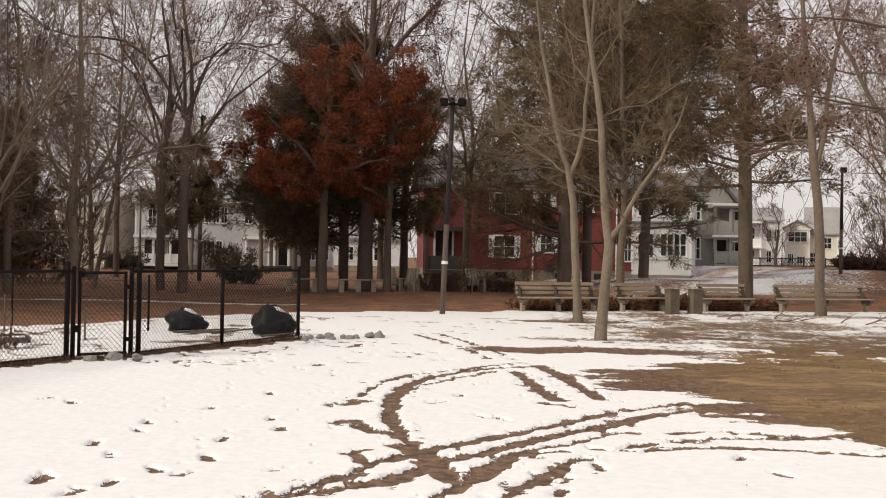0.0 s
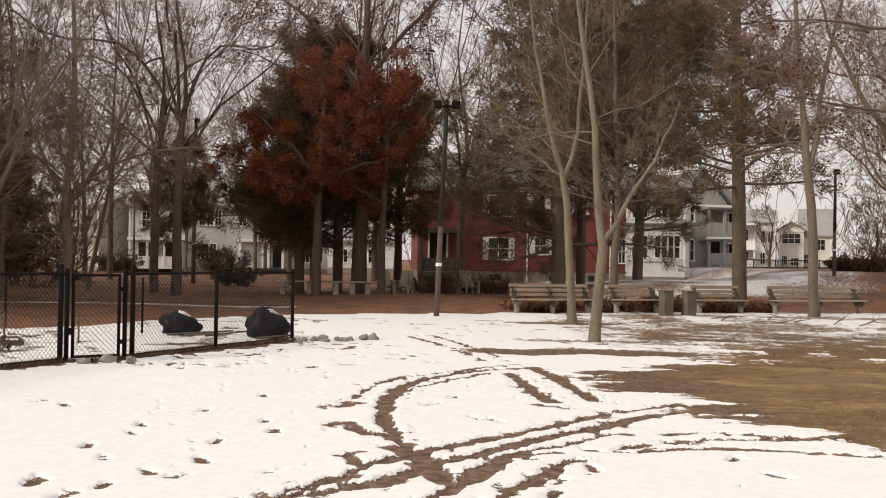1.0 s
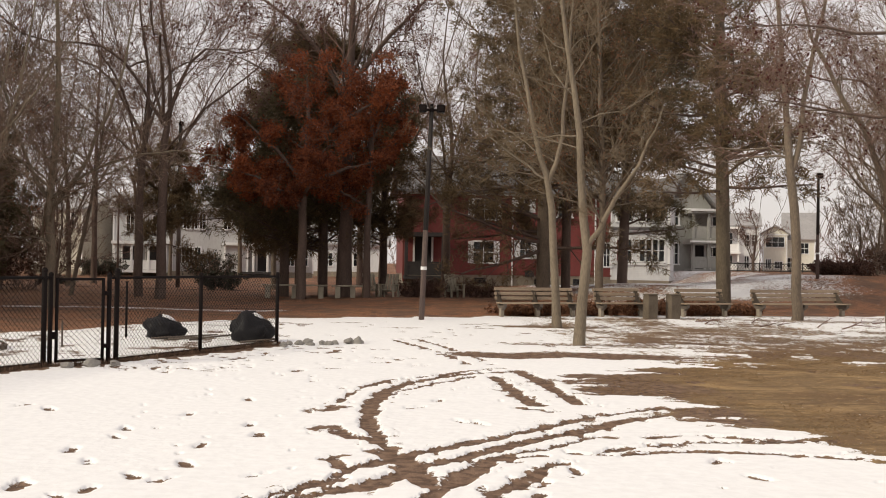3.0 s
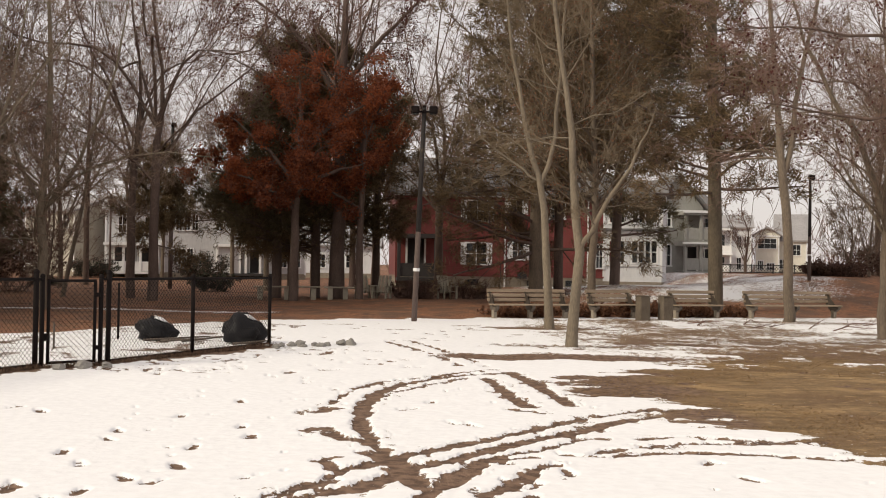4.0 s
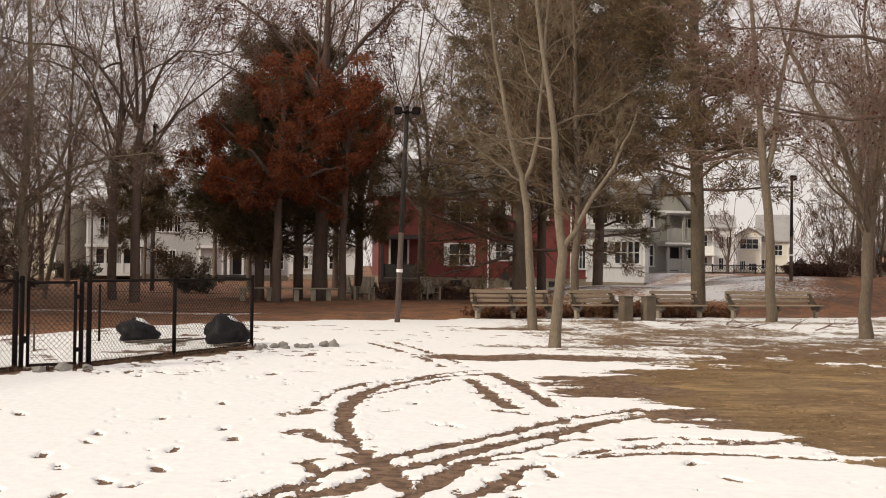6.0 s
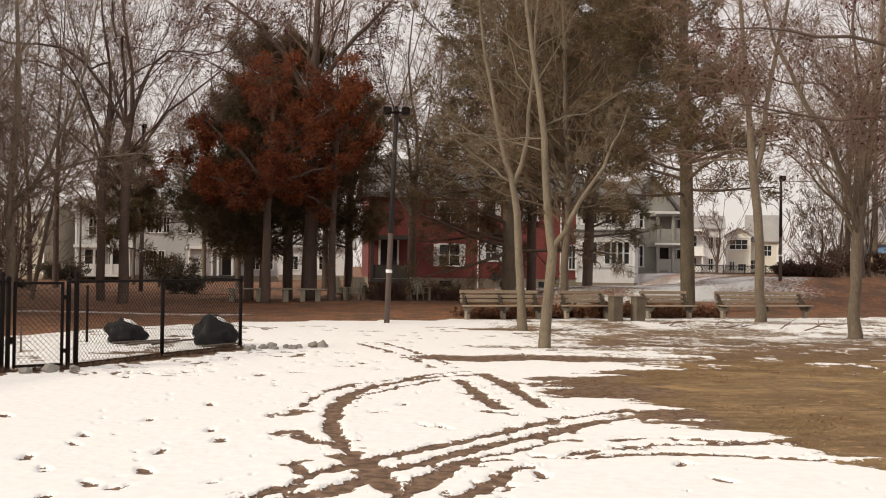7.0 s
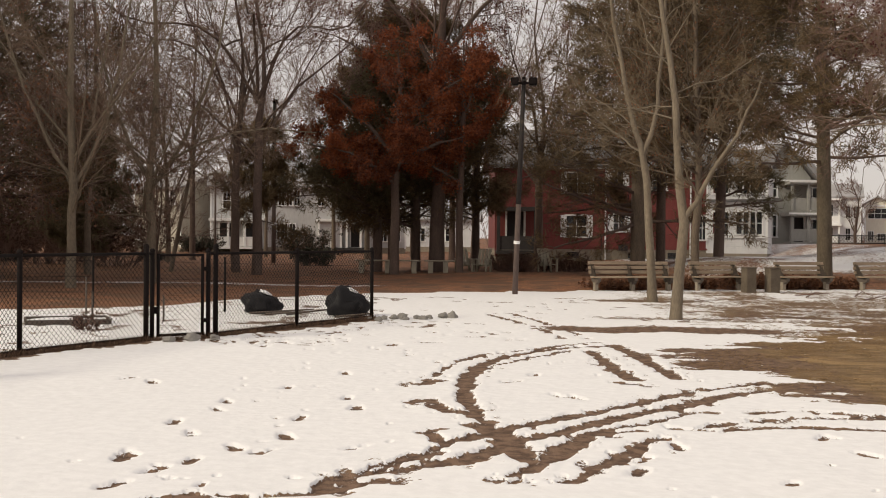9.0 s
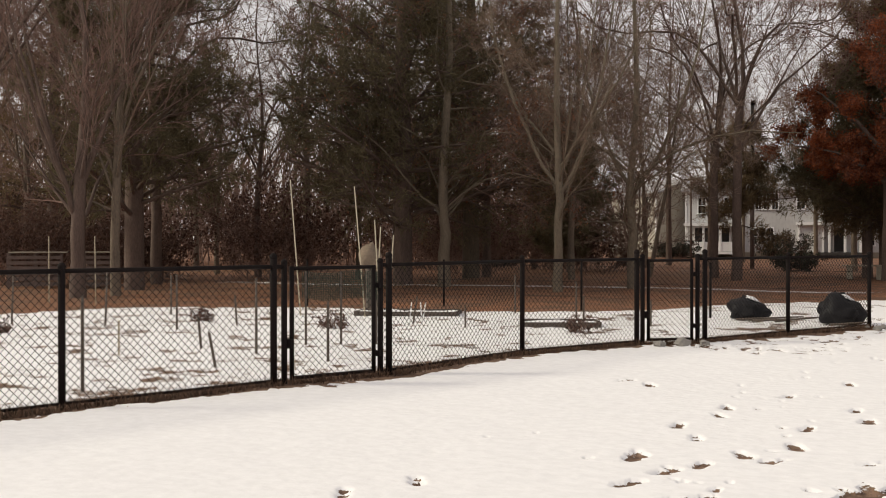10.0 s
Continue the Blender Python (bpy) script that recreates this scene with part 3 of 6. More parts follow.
for k in range(190):
    u = prints.random()
    i = prints.randrange(5, 8)
    a, b = FENCE[i], FENCE[i + 1]
    off = abs(prints.gauss(0, 1.0)) + 0.22
    marks.append((a[0] + (b[0] - a[0]) * u + off, a[1] + (b[1] - a[1]) * u - off * 0.5, prints.uniform(0.035, 0.1), prints.uniform(0.7, 1.1)))
for k in range(150):
    marks.append((prints.uniform(-2, 6), prints.uniform(14, 29), prints.uniform(0.06, 0.16), prints.uniform(0.6, 1.0)))
for k in range(260):
    marks.append((prints.uniform(-17, -6.5), prints.uniform(8.5, 21), prints.uniform(0.05, 0.16), prints.uniform(0.6, 1.0)))
for k in range(26):
    marks.append((prints.uniform(-4.2, -0.9), prints.uniform(6.4, 12.5), prints.uniform(0.015, 0.04), prints.uniform(0.6, 0.9)))
for k in range(90):
    marks.append((prints.uniform(-2.5, 4), prints.uniform(6, 15), prints.uniform(0.015, 0.05), prints.uniform(0.6, 1.0)))
for x, y, size, deep, *way in marks:
    sel = np.hypot(gx - x, gy - y) < size * 5
    if not sel.any():
        continue
    turn = way[0] if way else prints.uniform(0, math.pi)
    ux, uy = gx[sel] - x, gy[sel] - y
    a, b = ux * math.cos(turn) + uy * math.sin(turn), -ux * math.sin(turn) + uy * math.cos(turn)
    q = np.hypot(a / (size * 1.35), b / (size * 0.85)) + 1.2 * ragged[sel]
    foot[sel] = np.maximum(foot[sel], deep * (1 - step(0.5, 1.2, q)))
    pit[sel] = np.maximum(pit[sel], deep * (1 - step(0.7, 1.5, q)))
bd, _ = near_path(gx, gy, LAWN + LAWN[:1])
sd = np.where(inside(gx, gy, LAWN), bd, -bd)
streak = cloud(gx * 0.9, gy * 4.5, 24) - 0.5
lawn = step(-0.35, 0.35, sd + 0.5 * wide + (1.0 + 1.6 * step(13, 18, gy)) * streak + 0.5 * ragged)
patchy = step(1.2, 4.0, gx) * step(16.5, 18.5, gy) * (1 - step(-1.2, 0.2, edge))
patchy = patchy * (0.5 + 0.1 * step(4, 7, gx) - 0.2 * step(23, 25.5, gy - 0.25 * (gx - 10)) * step(5, 9, gx) + 0.6 * (cloud(gx * 0.7, gy * 0.45, 51) - 0.42) + 0.8 * (cloud(gx * 1.3, gy * 3.2, 52) - 0.5) + 0.4 * ragged)
lawn = lawn * (1 - 0.75 * step(0.6, 0.68, cloud(gx * 2.6, gy * 2.0, 91)) * step(15, 18, gy))
under = 0.0
for x, y, rx, ry, k in [(2.6, 21.2, 1.6, 0.6, 0.62), (3.3, 27.2, 1.6, 0.7, 0.8), (11.0, 32.0, 2.5, 1.0, 0.6), (10.3, 24.6, 1.6, 0.8, 0.6), (7.6, 26.5, 3.4, 1.8, 0.62)]:
    under = np.maximum(under, k * (1 - step(0.6, 1.2, np.hypot((gx - x) / rx, (gy - y) / ry) + 0.8 * wide)))
fd, _ = near_path(gx, gy, FENCE)
strip = 0.98 * (1 - step(0.16, 0.42, fd + 0.4 * ragged + 0.3 * wide))
garden = (gx < np.interp(gy, [p[1] for p in FENCE], [p[0] for p in FENCE])) & (edge < 0)
beds = garden * (0.5 * step(0.58, 0.7, cloud(gx * 0.7, gy * 1.0, 61)) * step(0.45, 0.6, cloud(gx * 3, gy * 3, 63)) + 0.6 * step(0.58, 0.68, cloud(gx * 2.5, gy * 2.5, 62)))
leaf = step(-0.25, 0.25, edge + 0.8 * wide)
trail = (0.62 + 0.5 * wide) * np.exp(-((gy - 35.5 - 0.12 * gx - 0.6 * np.sin(gx * 0.4)) / 0.7) ** 2) * step(-30, -24, gx) * (1 - step(-5, -3, gx))
crest = step(1.5, 6.5, edge + 4 * wide) * step(3.5, 8, gx) * (1 - step(15.0, 19, gx - 0.1 * (gy - 36)))
covered = np.clip(np.maximum(trail, crest * (0.5 + 0.9 * (cloud(gx * 0.5, gy * 0.4, 72) - 0.5) - 0.3 * (1 - step(3.0, 6.5, edge)))), 0, 1)
# footprints show as bare soil, partly to paint the shadow inside their pits
bare = np.maximum.reduce([worn, foot * 0.86, lawn, np.clip(patchy, 0, 1), under * np.ones(gx.shape), strip, beds, leaf * (1 - covered)])
depth = 0.014 * (1 - step(0.3, 0.7, bare)) * (1 - leaf * 0.5)
ups = 0.03 * (cloud(gx * 0.35, gy * 0.35, 81) - 0.5) + 0.012 * (cloud(gx * 2.2, gy * 2.2, 82) - 0.5)
gz = land(gx, gy) + depth + ups * step(4, 7, RR) + 0.004 * ridge * (bare < 0.5) - 0.013 * pit - 0.006 * mud + 0.02 * (cloud(gx * 2.2, gy * 2.2, 83, 2) - 0.5) * (bare > 0.4)
nr, nc = gx.shape
idx = np.arange(nr * nc).reshape(nr, nc)
nxt = np.roll(idx, -1, axis=1)
quads = np.stack([idx[:-1], idx[1:], nxt[1:], nxt[:-1]], -1).reshape(-1, 4)[:, ::-1]

GROUND = bpy.data.materials.new("snowy_ground")
GROUND.use_nodes = True
n, l = GROUND.node_tree.nodes, GROUND.node_tree.links


def attr(name):
    a = n.new("ShaderNodeAttribute")
    a.attribute_name = name
    return a.outputs["Fac"]


def grain(scale, detail=3, stretch=(1, 1, 1)):
    t, m, c = n.new("ShaderNodeTexNoise"), n.new("ShaderNodeMapping"), n.new("ShaderNodeTexCoord")
    m.inputs[3].default_value = stretch
    l.new(c.outputs["Object"], m.inputs[0])
    l.new(m.outputs[0], t.inputs["Vector"])
    t.inputs["Scale"].default_value, t.inputs["Detail"].default_value = scale, detail
    return t.outputs["Fac"]


def sums(op, a, b):
    m = n.new("ShaderNodeMath")
    m.operation = op
    for k, v in enumerate((a, b)):
        if isinstance(v, (int, float)):
            m.inputs[k].default_value = v
        else:
            l.new(v, m.inputs[k])
    return m.outputs[0]


def ranged(v, lo, hi):
    m = n.new("ShaderNodeMapRange")
    m.interpolation_type = "SMOOTHSTEP"
    m.inputs[1].default_value, m.inputs[2].default_value = lo, hi
    l.new(v, m.inputs[0])
    return m.outputs[0]


def blend(f, a, b):
    m = n.new("ShaderNodeMix")
    m.data_type = "RGBA"
    l.new(f, m.inputs[0])
    for k, v in ((6, a), (7, b)):
        if isinstance(v, tuple):
            m.inputs[k].default_value = (*v, 1)
        else:
            l.new(v, m.inputs[k])
    return m.outputs[2]


g_fine, g_mid, g_big = grain(45, 4), grain(9, 4), grain(0.9)
g_tuft = grain(24, 4)
grass = blend(ranged(g_tuft, 0.3, 0.7), (0.19, 0.122, 0.064), (0.265, 0.172, 0.09))
grass = blend(ranged(g_mid, 0.4, 0.75), grass, (0.175, 0.11, 0.058))
grass = blend(ranged(g_big, 0.45, 0.72), grass, (0.345, 0.225, 0.113))
grass = blend(sums("MULTIPLY", ranged(grain(0.55, 5), 0.5, 0.64), 0.7), grass, (0.15, 0.087, 0.047))
grass = blend(sums("MULTIPLY", ranged(grain(1.7, 5), 0.58, 0.68), 0.6), grass, (0.12, 0.075, 0.042))
grass = blend(sums("MULTIPLY", ranged(grain(5, 5), 0.52, 0.64), 0.6), grass, (0.15, 0.096, 0.05))
grass = blend(sums("MULTIPLY", ranged(grain(7.5, 5), 0.56, 0.68), 0.6), grass, (0.4, 0.265, 0.14))
# mud of the ruts; in footprints this brown also paints the pit's shadow
mud_and_shade = blend(ranged(g_mid, 0.35, 0.65), (0.105, 0.064, 0.044), (0.22, 0.14, 0.098))
litter = blend(ranged(grain(22), 0.38, 0.62), (0.13, 0.062, 0.036), (0.37, 0.168, 0.09))
litter = blend(ranged(g_big, 0.4, 0.65), litter, (0.15, 0.085, 0.055))
litter = blend(ranged(grain(2.6, 4), 0.5, 0.7), litter, (0.12, 0.068, 0.046))
grass = blend(sums("MULTIPLY", ranged(grain(2.2, 4, (0.45, 2.4, 1)), 0.52, 0.66), 0.75), grass, (0.135, 0.088, 0.045))
soil = blend(ranged(attr("mud"), 0.2, 0.6), grass, mud_and_shade)
soil = blend(attr("leaf"), soil, litter)
shown = sums("ADD", attr("bare"), sums("MULTIPLY", sums("SUBTRACT", g_mid, 0.5), 1.1))
shown = sums("ADD", shown, sums("MULTIPLY", sums("SUBTRACT", g_fine, 0.5), 0.95))
crumbs = ranged(grain(11, 4), 0.71, 0.76)
cover = sums("SUBTRACT", ranged(shown, 0.46, 0.58), sums("MULTIPLY", crumbs, sums("SUBTRACT", 1.0, attr("leaf"))))
c_ = n.new("ShaderNodeClamp")
l.new(cover, c_.inputs[0])
cover = c_.outputs[0]
snowc = blend(ranged(g_mid, 0.3, 0.7), (0.83, 0.82, 0.83), (0.88, 0.87, 0.88))
gb2 = n["Principled BSDF"]
l.new(blend(cover, snowc, soil), gb2.inputs["Base Color"])
gb2.inputs["Roughness"].default_value = 0.85
gb2.inputs["Specular IOR Level"].default_value = 0.2
gbump = n.new("ShaderNodeBump")
gbump.inputs["Strength"].default_value, gbump.inputs["Distance"].default_value = 0.5, 0.03
l.new(sums("ADD", sums("MULTIPLY", g_fine, cover), sums("MULTIPLY", g_mid, 0.5)), gbump.inputs["Height"])
l.new(gbump.outputs[0], gb2.inputs["Normal"])

ground = raw_mesh("ground", np.stack([gx, gy, gz], -1).reshape(-1, 3), quads, GROUND, smooth=True)
tagged(ground, "trampled thin snow with muddy wheel ruts, dead grass and fallen leaves", "ground", kind="structure")
# the mud mask takes in footprints too, as painted shade in their pits
for nm, arr in (("bare", bare), ("mud", np.maximum.reduce([mud, foot * 1.2, strip, np.clip(patchy, 0, 1) * 0.6 * (lawn < 0.5), under * 0.6, beds, 0.75 * lawn * (1 - step(2.4, 4.2, gx + 1.2 * wide)), 0.5 * lawn * step(17, 20, gy + 4 * wide)])), ("leaf", leaf)):
    ground.data.attributes.new(nm, "FLOAT", "POINT").data.foreach_set("value", np.ascontiguousarray(arr, np.float32).ravel())


def h(x, y):
    return float(land(np.array([float(x)]), np.array([float(y)]))[0])


# dead grass: on the lawn, round its ragged edge, along the foot of the fence
def sward(name, xs, ys, size, width, material, label, up_=0.9, flat=1.0):
    rg = np.random.default_rng(len(xs))
    q = np.stack([xs, ys, land(xs, ys) - 0.005], -1)
    v, f = blades(rg, q, np.tile(np.array([[0, 0, up_]]), (len(xs), 1)), size, width, 0.6)
    v[:, 2] = np.maximum(np.repeat(q[:, 2], 3) + (v[:, 2] - np.repeat(q[:, 2], 3)) * flat, np.repeat(q[:, 2], 3))
    ob = raw_mesh(name, v, f, material)
    return tagged(ob, label, "grass", kind="stuff")


rg = np.random.default_rng(4)
lx, ly = rg.uniform(2, 11, 110000), 5 + 16.5 * rg.random(110000) ** 1.15
lb, _ = near_path(lx, ly, LAWN + LAWN[:1])
ls = np.where(inside(lx, ly, LAWN), lb, -lb) + 0.5 * (cloud(lx * 1.6, ly * 0.8, 21) - 0.5) + 1.6 * (cloud(lx * 0.9, ly * 4.5, 24) - 0.5)
keep = ls > 0.15
sward("dead_grass", lx[keep], ly[keep], 0.055, 0.016, DEAD_GRASS, "short matted dead brown lawn grass", 0.12, 0.3)
fx, fy = [], []
for (ax, ay), (bx, by) in zip(FENCE, FENCE[1:]):
    k = int(520 * math.hypot(bx - ax, by - ay))
    t = rg.random(k)
    fx.append(ax + (bx - ax) * t + rg.normal(size=k) * 0.075 + 0.03)
    fy.append(ay + (by - ay) * t + rg.normal(size=k) * 0.075)
sward("fence_grass", np.concatenate(fx), np.concatenate(fy), 0.1, 0.014, DARK_GRASS, "dark rotting grass and leaves along the fence foot")


# ---- chain-link fence ----
FH = 1.22


def fence_post(fence, x, y, height=FH + 0.04, r=0.032):
    bm = bmesh.new()
    rod(bm, (x, y, -0.1), (x, y, height), r, sides=10)
    bmesh.ops.create_uvsphere(bm, u_segments=10, v_segments=6, radius=r * 1.15, matrix=Matrix.Translation((x, y, height)))
    return part("post", bm, BLACK_METAL, fence, smooth=True)


def rail(name, parent, a, b, z1, z2, r=0.021):
    bm = bmesh.new()
    rod(bm, (*a, z1), (*b, z2), r, sides=8)
    return part(name, bm, BLACK_METAL, parent, smooth=True)


def link_mesh(parent, a, b, z0=0.03, z1=FH - 0.02, pitch=0.078, wire=0.0033):
    """Diamond wire between two posts, each wire a thin three-sided rod."""
    a, b = np.array(a), np.array(b)
    ln, hh = np.linalg.norm(b - a), z1 - z0
    slope = hh
    P = []
    for s in np.arange(-slope, ln, pitch):
        for up in (0, 1):
            u0, u1 = s, s + slope
            c0, c1 = max(u0, 0), min(u1, ln)
            if c1 - c0 < 0.02:
                continue
            w0, w1 = (c0 - u0) / slope, (c1 - u0) / slope
            if up:
                w0, w1 = 1 - w0, 1 - w1
            q0, q1 = a + (b - a) * c0 / ln, a + (b - a) * c1 / ln
            P.append([(*q0, z0 + hh * w0), (*q1, z0 + hh * w1)])
    P = np.array(P, float)
    P[::2, :, 0] += wire
    return raw_mesh("wire_mesh", *tubes(P, np.full(P.shape[:2], wire), 3), WIRE, parent)


def bay(fence, a, b, bottom=True):
    rail("top_rail", fence, a, b, FH, FH)
    if bottom:
        rail("bottom_rail", fence, a, b, 0.05, 0.05, 0.014)
    link_mesh(fence, a, b)


fence = thing("fence", (0, 0, 0), "black chain-link fence with round posts round the snowy garden", "fence")
fp = FENCE
for p in fp:
    fence_post(fence, *p)
for i in (0, 1, 3, 4, 6, 7):
    bay(fence, fp[i], fp[i + 1])
back_line = [fp[8], (-5.55, 21.25), (-8.61, 22.5), (-11.8, 22.3), (-15.0, 21.6)]
for p in back_line[1:]:
    fence_post(fence, *p, 1.05, 0.022)
for a, b in zip(back_line, back_line[1:]):
    for z in (0.3, 0.62, 0.95):
        rail("line_wire", fence, a, b, z, z, 0.003)


def gate(a, b, label):
    """A hinged gate leaf between two posts: tube frame, wire, latch and hinges."""
    a, b = np.array(a), np.array(b)
    d = (b - a) / np.linalg.norm(b - a)
    a2, b2 = a + d * 0.09, b - d * 0.09
    gt = thing("gate", (0, 0, 0), label, "gate")
    for q in (a2, b2):
        bm = bmesh.new()
        rod(bm, (*q, 0.04), (*q, FH), 0.024, sides=8)
        part("gate_stile", bm, BLACK_METAL, gt, smooth=True)
    for z in (0.06, FH - 0.02):
        rail("gate_rail", gt, tuple(a2), tuple(b2), z, z, 0.02)
    link_mesh(gt, a2, b2, 0.06, FH - 0.03)
    for z in (0.25, 1.0):
        q = b - d * 0.05
        part("hinge", fresh(((*q, z), (0.09, 0.05, 0.06))), BLACK_METAL, gt)
    q = a + d * 0.05
    part("latch", fresh(((*q, 0.42), (0.1, 0.06, 0.1)), bevel=0.008), BLACK_METAL, gt, "black steel fork latch")
    return gt


gate(fp[2], fp[3], "closed black chain-link gate with a fork latch")
gate(fp[5], fp[6], "narrow closed black chain-link gate between doubled posts")
for x, y in ((-7.08, 9.37), (-6.51, 10.74), (-5.17, 15.49), (-4.39, 16.27)):
    fence_post(fence, x, y, FH + 0.1, 0.036)


# ---- lamp posts ----
def lamp_post(place, height, label, heads=2, r=0.075, lean=(0.0, 0.0)):
    lp = thing("lamp_post", place, label, "lamp post", "wooden lamp posts")
    # the pole changes colour at this share of its height: painted sun below, shade above
    k = 0.42
    bm = bmesh.new()
    rod(bm, (0, 0, -0.2), (lean[0] * k, lean[1] * k, height * k), r, r * 0.92, 12)
    part("lower_pole", bm, POLE_GREY, lp, "lower pole in a paler tone, as if sunlit", True)
    bm = bmesh.new()
    rod(bm, (lean[0] * k, lean[1] * k, height * k), (*lean, height), r * 0.92, r * 0.72, 12)
    part("upper_pole", bm, POLE_SHADED, lp, "upper pole in a dark tone, as if shaded", True)
    bm = bmesh.new()
    rod(bm, (lean[0] * 0.24, 0, height * 0.235), (lean[0] * 0.25, 0, height * 0.25), r * 1.12, sides=12)
    part("band", bm, TRIM, lp, "white metal band")
    for s in ([-1, 1] if heads == 2 else [1]):
        off = 0.24 if heads == 2 else 0.06
        x = lean[0] + s * off
        bm = fresh(((lean[0] + s * off / 2, lean[1], height - 0.1), (0.24, 0.05, 0.05)))
        part("arm", bm, BLACK_METAL, lp)
        bm = bmesh.new()
        v = box(bm, (x, lean[1], height - 0.06), (0.22, 0.3, 0.2), bevel=0.03)
        head = part("lamp_head", bm, BLACK_METAL, lp, "black floodlight box")
        part("lens", fresh(((x, lean[1] - 0.02, height - 0.168), (0.16, 0.22, 0.012))), GLASS, head)
    bm = bmesh.new()
    rod(bm, (*lean, height - 0.15), (*lean, height + 0.06), r * 0.85, r * 0.6, 10)
    part("cap", bm, BLACK_METAL, lp)
    return lp


lamp_post((0.0, 29.6, 0), 5.65, "wooden lamp post with two black floodlights beside the field", lean=(0.19, 0))
lamp_post((16.4, 46.3, h(16.4, 46.3)), 4.35, "wooden lamp post with one dark boxy head on the bank", heads=1, r=0.075)
lamp_post((-13.0, 60.0, 0), 8.8, "tall grey pole among bare trees before the white house", heads=1, r=0.12)


cab = new("overhead_cable", bpy.data.curves.new("overhead_cable", "CURVE"))
cab.data.dimensions, cab.data.bevel_depth, cab.data.bevel_resolution = "3D", 0.012, 1
sp = cab.data.splines.new("POLY")
sp.points.add(24)
for i in range(25):
    u = i / 24
    sp.points[i].co = (4.0 + 30.0 * u, 52.0 - 6.0 * u, 6.1 - 0.45 * math.sin(math.pi * u) - 0.3 * u, 1)
cab.data.materials.append(BLACK_METAL)
tagged(cab, "thin dark overhead cable strung behind the trees", "cable")


# ---- benches ----
def bench(a, b, supports, label, tilt=12.0):
    """A park bench from a to b: plank back and seat on concrete-footed supports."""
    a, b = Vector((*a, 0)), Vector((*b, 0))
    d = b - a
    ln, rz = d.length, math.degrees(math.atan2(d.y, d.x))
    mid = (a + b) / 2
    ob = thing("bench", (mid.x, mid.y, h(mid.x, mid.y) - 0.02), label, "bench", "benches along the bank", rz)
    rnd = random.Random(int(mid.x * 10))
    for k, z in enumerate((0.56, 0.69, 0.82)):
        bm = bmesh.new()
        box(bm, (rnd.uniform(-0.02, 0.02), 0.24 + 0.035 * k, z), (ln, 0.035, 0.095), rx=-tilt, ry=rnd.uniform(-0.3, 0.3), bevel=0.006)
        part("back_slat", bm, SLAT, ob)
    for k, y in enumerate((-0.2, -0.06, 0.08)):
        bm = bmesh.new()
        box(bm, (rnd.uniform(-0.02, 0.02), y, 0.43), (ln, 0.12, 0.04), bevel=0.006)
        part("seat_slat", bm, SLAT, ob)
    for i in range(supports):
        x = -ln / 2 + 0.12 + (ln - 0.24) * i / (supports - 1)
        bm = bmesh.new()
        side = [(-0.27, 0.41), (0.3, 0.41), (0.385, 0.86), (0.345, 0.87), (0.22, 0.34), (0.06, 0.22), (-0.08, 0.22), (-0.27, 0.33)]
        rows_ = [[bm.verts.new((x + dx, y, z)) for y, z in side] for dx in (-0.045, 0.045)]
        for k in range(len(side)):
            k2 = (k + 1) % len(side)
            bm.faces.new((rows_[0][k], rows_[0][k2], rows_[1][k2], rows_[1][k]))
        for r_ in rows_:
            bm.faces.new(r_)
        bmesh.ops.recalc_face_normals(bm, faces=bm.faces)
        part("bracket", bm, STAKE, ob, "dark timber bracket")
        part("leg", fresh(((x, 0.0, 0.1), (0.11, 0.15, 0.36)), bevel=0.012), CONCRETE, ob, "short pale concrete leg")
    return ob


bench((2.16, 31.75), (4.5, 32.55), 3, "weathered plank park bench with three supports")
bench((5.15, 32.75), (6.62, 33.3), 2, "short weathered plank park bench beside concrete pillars")
bench((7.75, 33.5), (9.35, 34.1), 2, "short weathered plank park bench before a pine trunk")
bench((10.3, 34.4), (13.5, 35.55), 3, "long weathered plank bench with a trunk before it")
for x, y in ((6.62, 32.35), (7.3, 32.45)):
    pl = thing("concrete_pillar", (x, y, 0), "squat brown-stained concrete pillar between two benches", "pillar", "concrete pillars", 18)
    bm = bmesh.new()
    box(bm, (0, 0, 0.3), (0.33, 0.33, 0.78), bevel=0.03)
    part("shaft", bm, PILLAR, pl)
    part("cap", fresh(((0, 0, 0.7), (0.345, 0.345, 0.04)), bevel=0.01), PILLAR, pl)


# ---- things before the houses ----
def plank_table(place, ln, height, legs, label, rz=0.0, name="low_table"):
    tb = thing(name, place, label, "table", "", rz)
    for y in (-0.16, 0.0, 0.16):
        part("plank", fresh(((0, y, height), (ln, 0.14, 0.05)), bevel=0.008), PLANK, tb)
    for i in range(legs):
        x = -ln / 2 + 0.25 + (ln - 0.5) * i / (legs - 1)
        part("leg", fresh(((x, 0, height / 2 - 0.03), (0.2, 0.34, height - 0.02)), bevel=0.01), PLANK, tb)
    return tb


plank_table((-5.05, 44.6, 0.05), 2.6, 0.5, 3, "low weathered plank bench on stout legs by the bank", 3)
plank_table((-2.75, 44.8, 0.05), 1.7, 0.5, 3, "short weathered plank bench on stout legs by the bank", 4)


